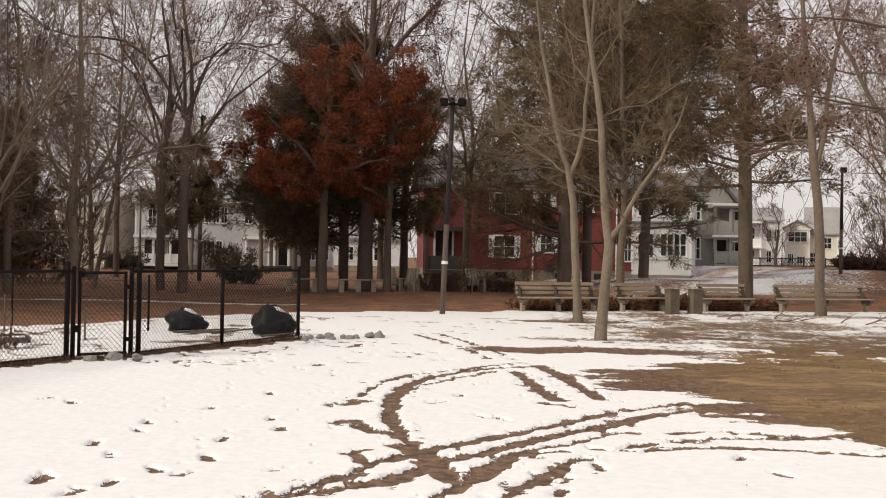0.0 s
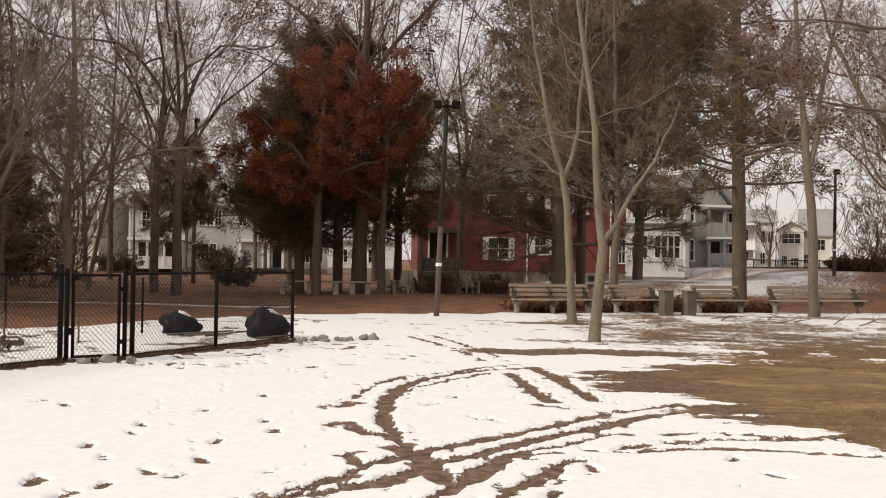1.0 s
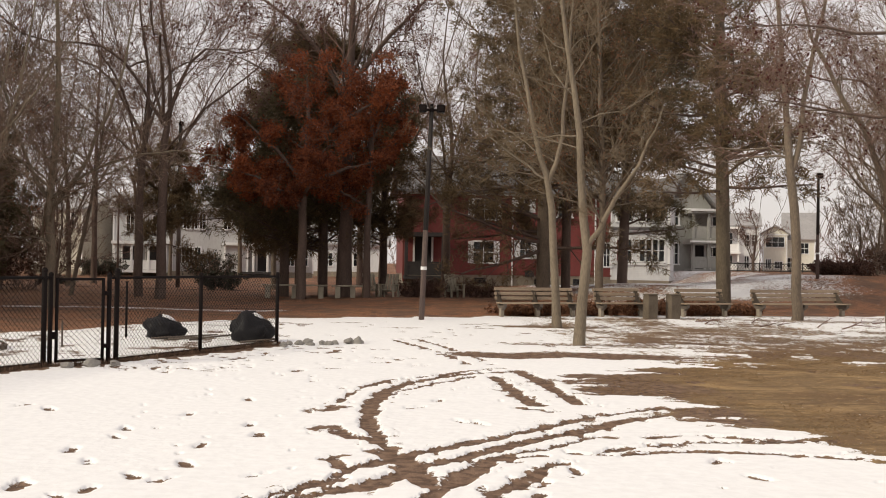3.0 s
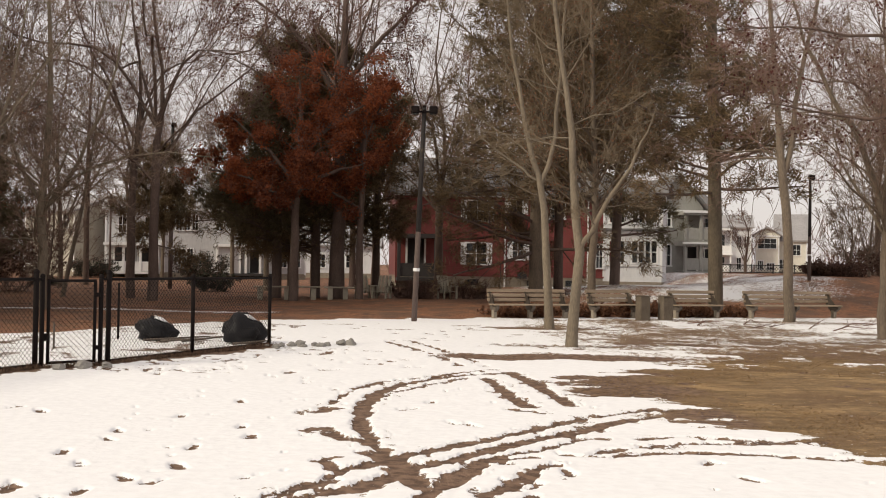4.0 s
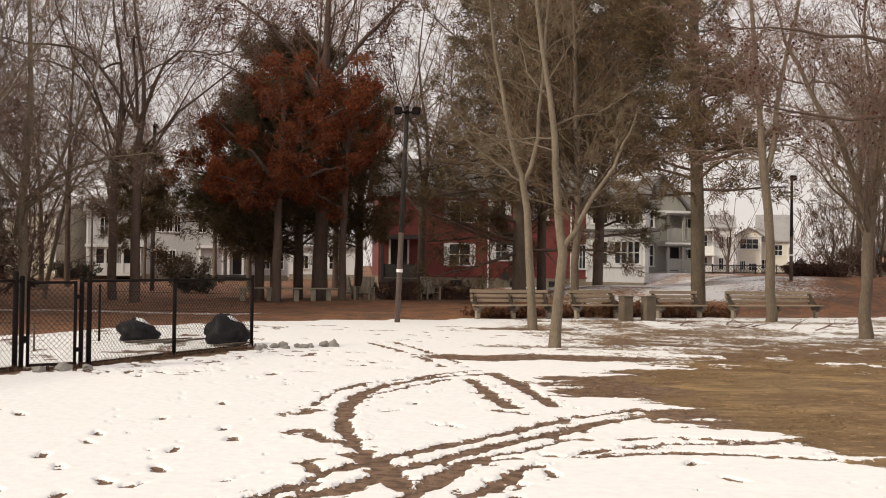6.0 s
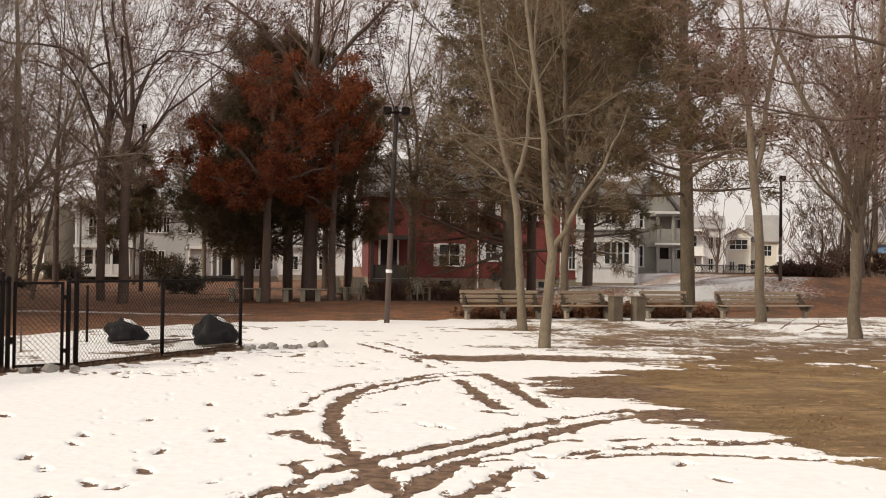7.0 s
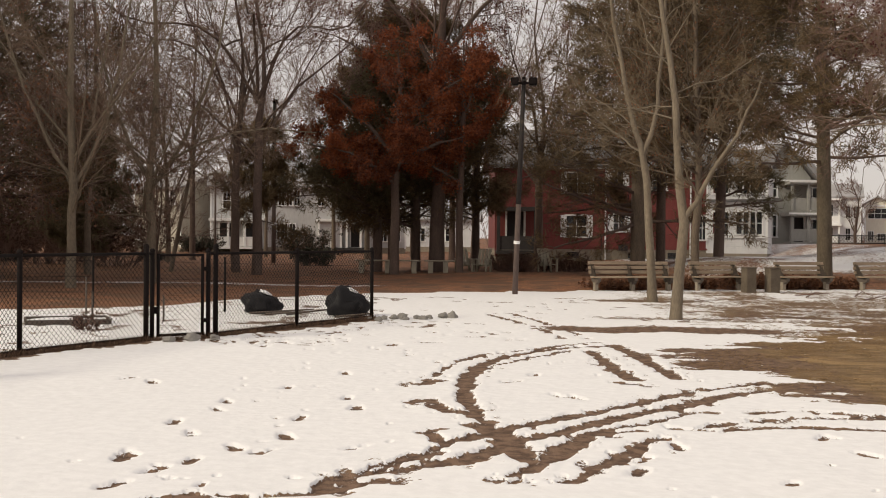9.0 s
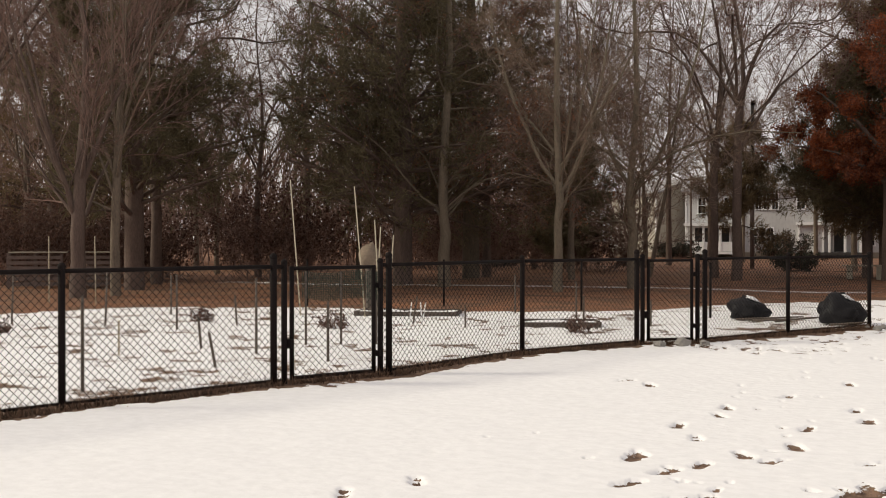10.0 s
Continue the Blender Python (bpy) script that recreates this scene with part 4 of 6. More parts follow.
def garden_chair(place, rz, label):
    """A slatted wooden garden chair with a raked back."""
    ch = thing("garden_chair", place, label, "chair", "garden chairs", rz)
    for k in range(4):
        part("back_slat", fresh(((-0.21 + 0.14 * k, 0.28, 0.62), (0.11, 0.025, 0.8), 0, -24)), PLANK, ch)
    for k in range(4):
        part("seat_slat", fresh(((0, -0.24 + 0.13 * k, 0.34), (0.54, 0.11, 0.025))), PLANK, ch)
    for x in (-0.3, 0.3):
        part("armrest", fresh(((x, -0.02, 0.56), (0.1, 0.66, 0.03))), PLANK, ch)
        part("leg", fresh(((x, -0.26, 0.28), (0.07, 0.07, 0.56))), PLANK, ch)
        part("leg", fresh(((x, 0.24, 0.28), (0.07, 0.07, 0.56))), PLANK, ch)
    return ch


garden_chair((-2.05, 46.3, 0.05), 25, "pale weathered wooden garden chair under the trees")
garden_chair((-1.35, 46.0, 0.05), -20, "pale weathered wooden garden chair under the trees")
garden_chair((1.35, 46.6, 0.08), 30, "pale weathered wooden garden chair beside dark brush")
for x, y, sx, sd in ((-0.2, 47.0, 0.9, 3), (0.9, 47.6, 1.0, 4), (2.3, 47.2, 0.8, 5), (0.3, 45.6, 0.7, 6)):
    shrub("dead_shrub", (x, y, 0.03), (sx * 1.5, 0.9, 0.8), sd, "low dark leafless shrub before the red house", RED_BRUSH, 30, 3, 0.06)


for x, y, sx, sz, sd in ((7.15, 34.3, 1.5, 0.5, 31), (6.0, 33.9, 1.3, 0.38, 32), (4.4, 33.4, 1.6, 0.36, 33), (8.3, 34.8, 1.4, 0.4, 34), (2.9, 32.9, 1.4, 0.34, 35), (9.9, 35.2, 1.2, 0.36, 36)):
    shrub("brown_shrub", (x, y, h(x, y) - 0.02), (sx, 0.9, sz), sd, "low shrub full of dry brown leaves behind the benches", DRY_LEAF, 34, 5, 0.085, group="shrubs behind the benches")


def bag(place, size, seed, label, peak=0.14):
    """A slumped, folded plastic sack with a tied top and snow lying on its shoulder."""
    b = thing("rubbish_bag", place, label, "bag", "black bags", 0)
    bm = bmesh.new()
    lump(bm, size, seed, 0.22, 1.5, 4)
    o = Vector((seed, 2, 3))

    def top(x, y):
        return 1.0 + peak * math.exp(-((x / size[0] + 0.25) ** 2 + (y / size[1]) ** 2) * 2.5) - 0.12 * x / size[0]
    for v in bm.verts:
        v.co.z *= top(v.co.x, v.co.y)
        fold = abs(noise.noise(Vector((v.co.x * 9, v.co.y * 9, v.co.z * 3)) + o))
        v.co += v.normal * (0.025 * noise.noise(Vector((v.co.x * 11, v.co.y * 11, v.co.z * 4)) + o) - 0.035 * fold)
    part("sack", bm, BLACK_PLASTIC, b, smooth=True)
    bm = bmesh.new()
    rod(bm, (-size[0] * 0.25, 0, size[2] * 1.5 * (1 + peak * 0.8)), (-size[0] * 0.32, 0.01, size[2] * 1.7 * (1 + peak * 0.8)), 0.06, 0.025, 8)
    part("knot", bm, BLACK_PLASTIC, b)
    bm = bmesh.new()
    lump(bm, (size[0] * 0.36, size[1] * 0.3, 0.03), seed + 9, 0.4, 3.0, 3)
    for v in bm.verts:
        v.co.x += size[0] * 0.12
        v.co.z += size[2] * 1.5 * top(v.co.x, v.co.y) - 0.9 * (v.co.x ** 2 + v.co.y ** 2)
    part("snow_cap", bm, SNOW, b, "cap of old snow", True)
    return b


bag((-4.84, 21.35, 0.02), (0.37, 0.34, 0.23), 1.0, "black plastic sack with a little snow on top")
bag((-3.1, 20.72, 0.02), (0.4, 0.37, 0.3), 2.0, "large black plastic sack with a cap of snow")
rs = random.Random(8)
for i in range(19):
    u = i / 18
    x, y = -2.55 + 1.35 * u + rs.uniform(-0.1, 0.1), 19.75 + 0.95 * u + rs.uniform(-0.4, 0.35)
    bm = bmesh.new()
    s = rs.uniform(0.035, 0.082) * (1.25 if i == 18 else 1)
    lump(bm, (s * rs.uniform(0.8, 1.4), s, s * rs.uniform(0.6, 0.95)), i + 20, 0.42, 1.3, 2)
    me = bpy.data.meshes.new("stone")
    bm.to_mesh(me)
    bm.free()
    me.materials.append(STONE)
    st = new("stone", me)
    st.matrix_world = pose(x, y, 0.01, 0, 0, rs.uniform(0, 360))
    tagged(st, "rounded grey field stone half sunk in snow", "stone", "stones by the fence corner")
for x, y, s in ((-4.75, 15.75, 0.085), (-4.5, 16.0, 0.06), (-5.0, 15.5, 0.07)):
    bm = bmesh.new()
    lump(bm, (s * 1.2, s, s * 0.8), x * 9, 0.6, 1.3, 2)
    me = bpy.data.meshes.new("stone")
    bm.to_mesh(me)
    bm.free()
    me.materials.append(STONE)
    st = new("stone", me)
    st.matrix_world = pose(x + 0.25, y - 0.3, 0.01, 0, 0, x * 70)
    tagged(st, "grey stone lying before the narrow gate", "stone", "stones by the gate")


for x, y, ln, a in ((-4.4, 21.0, 1.2, 12), (-4.2, 20.6, 0.9, -14), (-3.9, 20.9, 0.8, 30), (-2.9, 20.25, 0.7, 4)):
    bm = bmesh.new()
    rod(bm, (-ln / 2, 0, 0.03), (ln / 2, 0, 0.1), 0.022, 0.014, 6)
    me = bpy.data.meshes.new("stick")
    bm.to_mesh(me)
    bm.free()
    me.materials.append(STAKE)
    st = new("stick", me)
    st.matrix_world = pose(x, y, 0, 0, 0, a)
    tagged(st, "dark wooden stick lying in snow by the black bags", "stick", "sticks by the bags")

# ---- garden inside the fence ----
def stake(x, y, top, label, material=STAKE, r=0.018, lean=(0, 0)):
    bm = bmesh.new()
    rod(bm, (0, 0, -0.1), (lean[0], lean[1], top), r, r * 0.85, 7)
    me = bpy.data.meshes.new("garden_stake")
    bm.to_mesh(me)
    bm.free()
    me.materials.append(material)
    ob = new("garden_stake", me)
    ob.matrix_world = pose(x, y, 0)
    return tagged(ob, label, "stake", "garden stakes")


DK, PALE = "dark wooden garden stake standing in snow", "pale bamboo cane standing in the garden"
for x, y, top, lx in ((-8.47, 8.12, 0.95, 0), (-12.77, 14.5, 0.93, 0), (-14.47, 14.61, 0.95, 0.05), (-10.24, 12.07, 0.45, -0.06),
                      (-8.57, 10.32, 0.42, -0.12), (-9.11, 11.79, 1.0, 0), (-12.41, 15.65, 0.55, -0.05), (-7.76, 11.42, 0.75, 0),
                      (-9.9, 17.4, 0.5, 0.1), (-8.6, 16.9, 0.4, 0), (-6.9, 18.0, 0.55, 0), (-6.0, 18.9, 0.45, 0), (-11.2, 17.1, 0.6, 0),
                      (-13.5, 18.2, 0.7, 0), (-15.5, 17.5, 0.8, 0), (-16.3, 14.2, 0.9, 0.05), (-7.9, 20.3, 0.7, 0), (-9.4, 20.8, 0.8, 0)):
    stake(x, y, top, DK, lean=(lx, 0))
for x, y, top, lx in ((-10.71, 10.98, 0.45, 0), (-12.9, 18.3, 2.7, -0.25), (-11.6, 18.6, 2.55, -0.25), (-11.45, 18.9, 1.9, -0.12),
                      (-11.3, 18.5, 1.75, 0.1), (-11.15, 18.7, 1.6, 0.12), (-20.9, 19.4, 1.6, 0), (-19.6, 19.6, 1.6, -0.03)):
    stake(x, y, top, PALE, CANE, 0.014, (lx, 0))

net = thing("garden_netting", (-8.9, 13.5, 0), "dark green netting stretched between thin posts", "netting", "", 32)
for x in (-0.5, 0.0, 0.5):
    part("post", fresh(((x, 0, 0.5), (0.03, 0.03, 1.1))), STAKE, net)
u_ = np.linspace(-0.55, 0.55, 24)
strands = []
for k in range(45):
    x_ = -0.55 + 0.025 * k
    strands.append(np.stack([np.full(24, x_), 0.03 * np.sin(x_ * 9 + np.linspace(0, 0.6, 24)), np.linspace(0.66, 1.04, 24) + 0.02 * math.sin(x_ * 7)], -1))
for z_ in np.linspace(0.66, 1.04, 16):
    strands.append(np.stack([u_, 0.03 * np.sin(u_ * 9), z_ + 0.02 * np.sin(u_ * 7)], -1))
net_paths = np.array(strands)
raw_mesh("net", *tubes(net_paths, np.full(net_paths.shape[:2], 0.005), 3), GREEN_NET, net)

cov = thing("covered_stack", (-12.34, 20.0, 0), "rounded stack under a tan canvas cover", "covered stack")
bm = bmesh.new()
rod(bm, (0, 0, 0), (0, 0, 1.05), 0.1, 0.1, 8)
part("pole", bm, STAKE, cov)
bm = bmesh.new()
lump(bm, (0.24, 0.22, 0.3), 5, 0.3, 1.6, 3)
for v in bm.verts:
    v.co.z += 0.96
part("canvas_cover", bm, TAN_SHEET, cov, smooth=True)


def pallet_bin(place, rz, label, w=1.3):
    pb = thing("pallet_bin", place, label, "compost bin", "pallet bins", rz)
    for k in range(6):
        part("board", fresh(((0, -0.4, 0.12 + 0.17 * k), (w, 0.025, 0.11)), bevel=0.004), PALLET, pb)
        part("board", fresh(((0, 0.4, 0.12 + 0.17 * k), (w, 0.025, 0.11)), bevel=0.004), PALLET, pb)
    for x in (-w / 2, 0, w / 2):
        for y in (-0.36, 0.36):
            part("post", fresh(((x, y, 0.55), (0.07, 0.06, 1.12))), PALLET, pb)
    part("lid", fresh(((0.1, 0, 1.13), (w * 1.1, 0.95, 0.04)), bevel=0.006), PLANK, pb, "grey plank lid")
    return pb


pallet_bin((-28.4, 25.9, 0), 44, "weathered pallet compost bin with a plank lid", 1.6)
pallet_bin((-26.9, 27.0, 0), 42, "low weathered pallet compost bin", 1.2)


def raised_bed(x, y, w, d, rz):
    rb = thing("raised_bed", (x, y, 0), "low plank garden bed filled with snow", "garden bed", "raised beds", rz)
    for yy in (-d / 2, d / 2):
        part("board", fresh(((0, yy, 0.04), (w, 0.04, 0.12)), bevel=0.005), STAKE, rb)
    for xx in (-w / 2, w / 2):
        part("board", fresh(((xx, 0, 0.04), (0.04, d - 0.05, 0.12)), bevel=0.005), STAKE, rb)
    bm = bmesh.new()
    bmesh.ops.create_grid(bm, x_segments=14, y_segments=10, size=0.5, matrix=Matrix.Translation((0, 0, 0.07)) @ Matrix.Diagonal((w - 0.05, d - 0.05, 1, 1)))
    for v in bm.verts:
        v.co.z += 0.05 * noise.noise(v.co * 3 + Vector((x, y, 0)))
    part("snow_fill", bm, SNOW, rb, "uneven snow with soil below", True)


for b in ((-7.4, 18.2, 1.3, 0.9, 25), (-11.2, 19.6, 2.0, 1.0, 20)):
    raised_bed(*b)

for x, y, lx in ((-9.75, 17.0, 0.06), (-9.5, 17.05, -0.04), (-9.62, 17.2, 0.1)):
    stake(x, y, 0.42, "short white plastic stake in the garden snow", TRIM, 0.013, (lx, 0))
for x, y, sd in ((-10.6, 16.0, 2), (-13.8, 16.3, 3), (-6.6, 16.9, 4), (-14.9, 12.6, 6)):
    shrub("dead_plant", (x, y, 0), (0.42, 0.38, 0.3), 100 + sd, "withered garden plant standing out of snow", RED_BRUSH, 9, 1, 0.05, "dead plant", "dead garden plants")


# fallen branches on the patchy ground
rf = random.Random(12)
for k in range(9):
    x, y, a, ln = rf.uniform(6.5, 12.5), rf.uniform(26, 31.0), rf.uniform(-0.5, 0.5), rf.uniform(0.4, 1.1)
    p = np.array([[(0, 0, 0.02, 0.018), (ln * 0.4, 0.08, 0.05 + rf.uniform(0, 0.12), 0.013), (ln, rf.uniform(-0.1, 0.2), 0.03 + rf.uniform(0, 0.25), 0.005)]])
    Q, W = sprout(np.random.default_rng(k), p[:, :, :3], p[:, :, 3], 6, 0.2, 1.0, (25, 60), (0.2, 0.45), 0.1, 3, 0.1, 0.6, 0.004)
    br = raw_mesh("fallen_branch", *joined([tubes(p[:, :, :3], p[:, :, 3], 5), tubes(Q, W, 3)]), TWIG_BROWN)
    br.matrix_world = pose(x, y, h(x, y), 0, 0, math.degrees(a))
    tagged(br, "thin fallen bare branch lying on patchy snow", "branch", "fallen branches")


# ---- houses ----
def wall_panel(bm, w, hgt, t, openings, z0=0.0, axis_y=0.0):
    """A wall in the x-z plane, cut through at the openings (x0, x1, z0, z1)."""
    xs = sorted({-w / 2, w / 2, *[o[0] for o in openings], *[o[1] for o in openings]})
    zs = sorted({z0, z0 + hgt, *[o[2] for o in openings], *[o[3] for o in openings]})
    for x0, x1 in zip(xs, xs[1:]):
        run = []
        for z0_, z1_ in zip(zs, zs[1:]):
            cx, cz = (x0 + x1) / 2, (z0_ + z1_) / 2
            if not any(o[0] < cx < o[1] and o[2] < cz < o[3] for o in openings):
                if run and abs(run[-1][1] - z0_) < 1e-6:
                    run[-1][1] = z1_
                else:
                    run.append([z0_, z1_])
        for a, b in run:
            box(bm, ((x0 + x1) / 2, axis_y, (a + b) / 2), (x1 - x0, t, b - a))


def window(house, x0, x1, z0, z1, y, shutters=False, cols=2, trim=None, shade=0.0):
    trim = trim or TRIM
    wn_ = new("window")
    wn_.parent = house
    w, hh, cx, cz = x1 - x0, z1 - z0, (x0 + x1) / 2, (z0 + z1) / 2
    f = 0.09
    part("frame", fresh(((cx, y, z1 + f / 2), (w + 2 * f, 0.08, f)), ((x0 - f / 2, y, cz), (f, 0.08, hh)), ((x1 + f / 2, y, cz), (f, 0.08, hh))), trim, wn_)
    part("sill", fresh(((cx, y - 0.03, z0 - f / 2), (w + 2 * f + 0.08, 0.14, f))), trim, wn_)
    bars = [((x0 + w * k / cols, y + 0.09, cz), (0.05, 0.04, hh)) for k in range(1, cols)] + [((cx, y + 0.09, cz), (w, 0.038, 0.05))]
    part("sash", fresh(*bars), trim, wn_)
    part("pane", fresh(((cx, y + 0.13, cz), (w, 0.012, hh))), GLASS, wn_)
    if shade:
        part("blind", fresh(((cx, y + 0.2, z1 - hh * shade / 2), (w, 0.01, hh * shade))), TRIM, wn_, "white blind drawn part way")
    if shutters:
        for sx, s in ((x0 - f - 0.14, -1), (x1 + f + 0.14, 1)):
            part("shutter", fresh(((sx, y + 0.005, cz), (0.27, 0.05, hh + 0.1))), TRIM, wn_, "white louvred shutter")
    return wn_


def gable_roof(house, w, d, z, rise, over, material, along="x"):
    """A pitched roof with thickness; the ridge runs along x or y."""
    bm = bmesh.new()
    a, b = (w / 2 + over, d / 2 + over) if along == "x" else (d / 2 + over, w / 2 + over)
    prof = [(-b, z - 0.1), (0, z + rise), (b, z - 0.1), (b, z - 0.28), (0, z + rise - 0.2), (-b, z - 0.28)]
    ends = []
    for s in (-a, a):
        ends.append([bm.verts.new((s, p, q) if along == "x" else (p, s, q)) for p, q in prof])
    for k in range(6):
        k2 = (k + 1) % 6
        bm.faces.new((ends[0][k], ends[0][k2], ends[1][k2], ends[1][k]))
    for e in ends:
        bm.faces.new((e[0], e[1], e[4], e[5]))
        bm.faces.new((e[1], e[2], e[3], e[4]))
    bmesh.ops.recalc_face_normals(bm, faces=bm.faces)
    part("roof", bm, material, house)
    return prof


def gables(house, w, d, z, rise, material, along="x"):
    for s in (-1, 1):
        bm = bmesh.new()
        e = (w / 2 if along == "x" else d / 2) * s
        b = d / 2 if along == "x" else w / 2
        pts = [(-b, z), (b, z), (0, z + rise - 0.22)]
        va = [bm.verts.new((e, p, q) if along == "x" else (p, e, q)) for p, q in pts]
        vb = [bm.verts.new((e - s * 0.15, p, q) if along == "x" else (p, e - s * 0.15, q)) for p, q in pts]
        bm.faces.new(va)
        bm.faces.new(vb)
        for k in range(3):
            bm.faces.new((va[k], va[(k + 1) % 3], vb[(k + 1) % 3], vb[k]))
        bmesh.ops.recalc_face_normals(bm, faces=bm.faces)
        part("gable", bm, material, house)


def house(place, rz, w, d, hgt, wall, roof, windows, label, rise=2.2, along="x", foundation=0.5, shutters=(), doors=(), trims=True, cols=2, blinds=0.0):
    """A clapboard house: front wall at -d/2, windows as (x0, x1, z0, z1) on the front."""
    ho = thing("house", place, label, "house", "", rz)
    ops = [*windows, *doors]
    bm = bmesh.new()
    wall_panel(bm, w, hgt - foundation, 0.2, ops, foundation, -d / 2 + 0.1)
    part("front_wall", bm, wall, ho)
    part("rear_wall", fresh(((0, d / 2 - 0.1, foundation + (hgt - foundation) / 2), (w, 0.2, hgt - foundation))), wall, ho)
    for s in (-1, 1):
        part("side_wall", fresh(((s * (w / 2 - 0.1), 0, foundation + (hgt - foundation) / 2), (0.2, d - 0.4, hgt - foundation))), wall, ho)
    part("foundation", fresh(((0, 0, foundation / 2 - 0.3), (w - 0.06, d - 0.06, foundation + 0.6))), CONCRETE, ho)
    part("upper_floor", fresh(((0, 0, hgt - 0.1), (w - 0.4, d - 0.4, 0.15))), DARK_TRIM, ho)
    gables(ho, w, d, hgt, rise, wall, along)
    gable_roof(ho, w, d, hgt, rise, 0.4, roof, along)
    part("eaves_board", fresh(((0, -d / 2 - 0.1, hgt - 0.25), (w + 0.3, 0.06, 0.2))), TRIM, ho)
    for i, q in enumerate(windows):
        window(ho, *q, -d / 2, i in shutters, cols, shade=max(blinds, 0.45 if i % 3 == 1 else 0.0))
    # door panels; those behind porches are dark to paint a shaded recess
    for q in doors:
        part("door", fresh((((q[0] + q[1]) / 2, -d / 2 + 0.14, (q[2] + q[3]) / 2), (q[1] - q[0], 0.05, q[3] - q[2]))), DARK_TRIM, ho, "dark door panel filling the opening")
        part("door_frame", fresh((((q[0] + q[1]) / 2, -d / 2 - 0.01, q[3] + 0.05), (q[1] - q[0] + 0.24, 0.08, 0.1)),
                                 ((q[0] - 0.06, -d / 2 - 0.01, (q[2] + q[3]) / 2), (0.12, 0.08, q[3] - q[2])),
                                 ((q[1] + 0.06, -d / 2 - 0.01, (q[2] + q[3]) / 2), (0.12, 0.08, q[3] - q[2]))), TRIM, ho)
    if trims:
        for s in (-1, 1):
            part("corner_board", fresh(((s * (w / 2 - 0.03), -d / 2 - 0.012, hgt / 2 + 0.1), (0.14, 0.05, hgt - 0.6))), TRIM if wall is not RED_WALL else wall, ho)
    return ho


def porch(ho, x0, x1, y, depth, z0, z1, posts, material=TRIM, roof=True, rails=True):
    """A roofed porch on posts before a front wall at y."""
    cx, w = (x0 + x1) / 2, x1 - x0
    po = new("porch")
    po.parent = ho
    part("deck", fresh(((cx, y - depth / 2, z0 - 0.1), (w, depth, 0.2))), DARK_TRIM if not rails else material, po)
    if roof:
        part("porch_roof", fresh(((cx, y - depth / 2, z1 + 0.12), (w + 0.3, depth + 0.3, 0.24))), material, po)
    for i in range(posts):
        x = x0 + 0.1 + (w - 0.2) * i / (posts - 1)
        part("column", fresh(((x, y - depth + 0.12, (z0 + z1) / 2), (0.2, 0.2, z1 - z0)), bevel=0.02), material, po)
    if rails:
        part("railing", fresh(((cx, y - depth + 0.1, z0 + 0.45), (w, 0.05, 0.8))), material, po)


# red house behind the benches
rh = house((5.1, 73.0, 0.0), 4.0, 13.2, 9.0, 6.05, RED_WALL, SHINGLE,
           [(-2.3, -1.08, 1.62, 2.86), (0.55, 1.2, 1.95, 2.95), (5.75, 6.15, 1.5, 2.9), (-2.3, -1.0, 4.25, 5.45), (0.45, 1.1, 4.75, 5.55),
            (2.9, 3.7, 4.5, 5.6)],
           "two-storey red clapboard house with white shutters and windows", rise=2.4, foundation=0.85, shutters=(0, 1, 2, 3, 4),
           doors=[(-5.9, -4.9, 0.9, 3.1)])
for x in (0.05, 5.2):
    bm = bmesh.new()
    rod(bm, (x, -4.56, 0.2), (x, -4.56, 5.9), 0.05, sides=8)
    part("downspout", bm, TRIM, rh, "white downspout")
for x in (1.8, -1.9, 4.2):
    part("cellar_window", fresh(((x, -4.5, 0.5), (0.7, 0.06, 0.35))), GLASS, rh)
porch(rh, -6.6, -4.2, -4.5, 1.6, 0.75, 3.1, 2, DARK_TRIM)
part("ac_unit", fresh(((1.1, -4.75, 0.95), (0.5, 0.4, 0.4))), DARK_TRIM, rh)

# white house with a glazed porch, and the grey one beside it
wz = 0.45
panes = [(0.0, 0.32), (0.4, 0.72), (0.8, 1.1), (1.18, 1.48), (-1.4, -1.0), (-0.85, -0.5)]
ph = house((13.6, 69.3, 0.55), -20.0, 3.6, 2.0, 5.6, WHITE_WALL, SHINGLE, [(a, b, 1.3, 2.6) for a, b in panes] + [(a, b, 3.75, 5.0) for a, b in panes],
           "white clapboard house with rows of tall porch windows", rise=0.8, foundation=0.12, cols=1, blinds=0.85)
part("string_course", fresh(((0, -1.05, 3.1), (3.75, 0.16, 0.2))), TRIM, ph)
part("lower_eaves", fresh(((0, -1.2, 3.32), (3.85, 0.5, 0.1))), SHINGLE, ph)
part("sill_course", fresh(((0, -1.06, 1.12), (3.65, 0.14, 0.1))), TRIM, ph)
gh = house((18.0, 82.0, wz), 3.0, 3.5, 9.0, 5.3, GREY_WALL, SHINGLE, [(-1.0, -0.55, 1.3, 2.7), (-1.0, -0.55, 4.0, 5.1)],
           "grey clapboard house with stacked rear balconies", rise=2.4, along="y", foundation=0.3, doors=[(0.5, 1.3, 0.8, 2.6)])
porch(gh, -0.1, 2.2, -4.5, 1.9, 0.95, 2.65, 3, GREY_WALL)
porch(gh, -0.1, 2.2, -4.5, 1.9, 3.0, 4.75, 3, GREY_WALL)
part("porch_fascia", fresh(((1.05, -6.6, 4.95), (2.7, 0.06, 0.16))), TRIM, gh)
part("porch_fascia", fresh(((1.05, -6.6, 2.82), (2.7, 0.06, 0.12))), TRIM, gh)
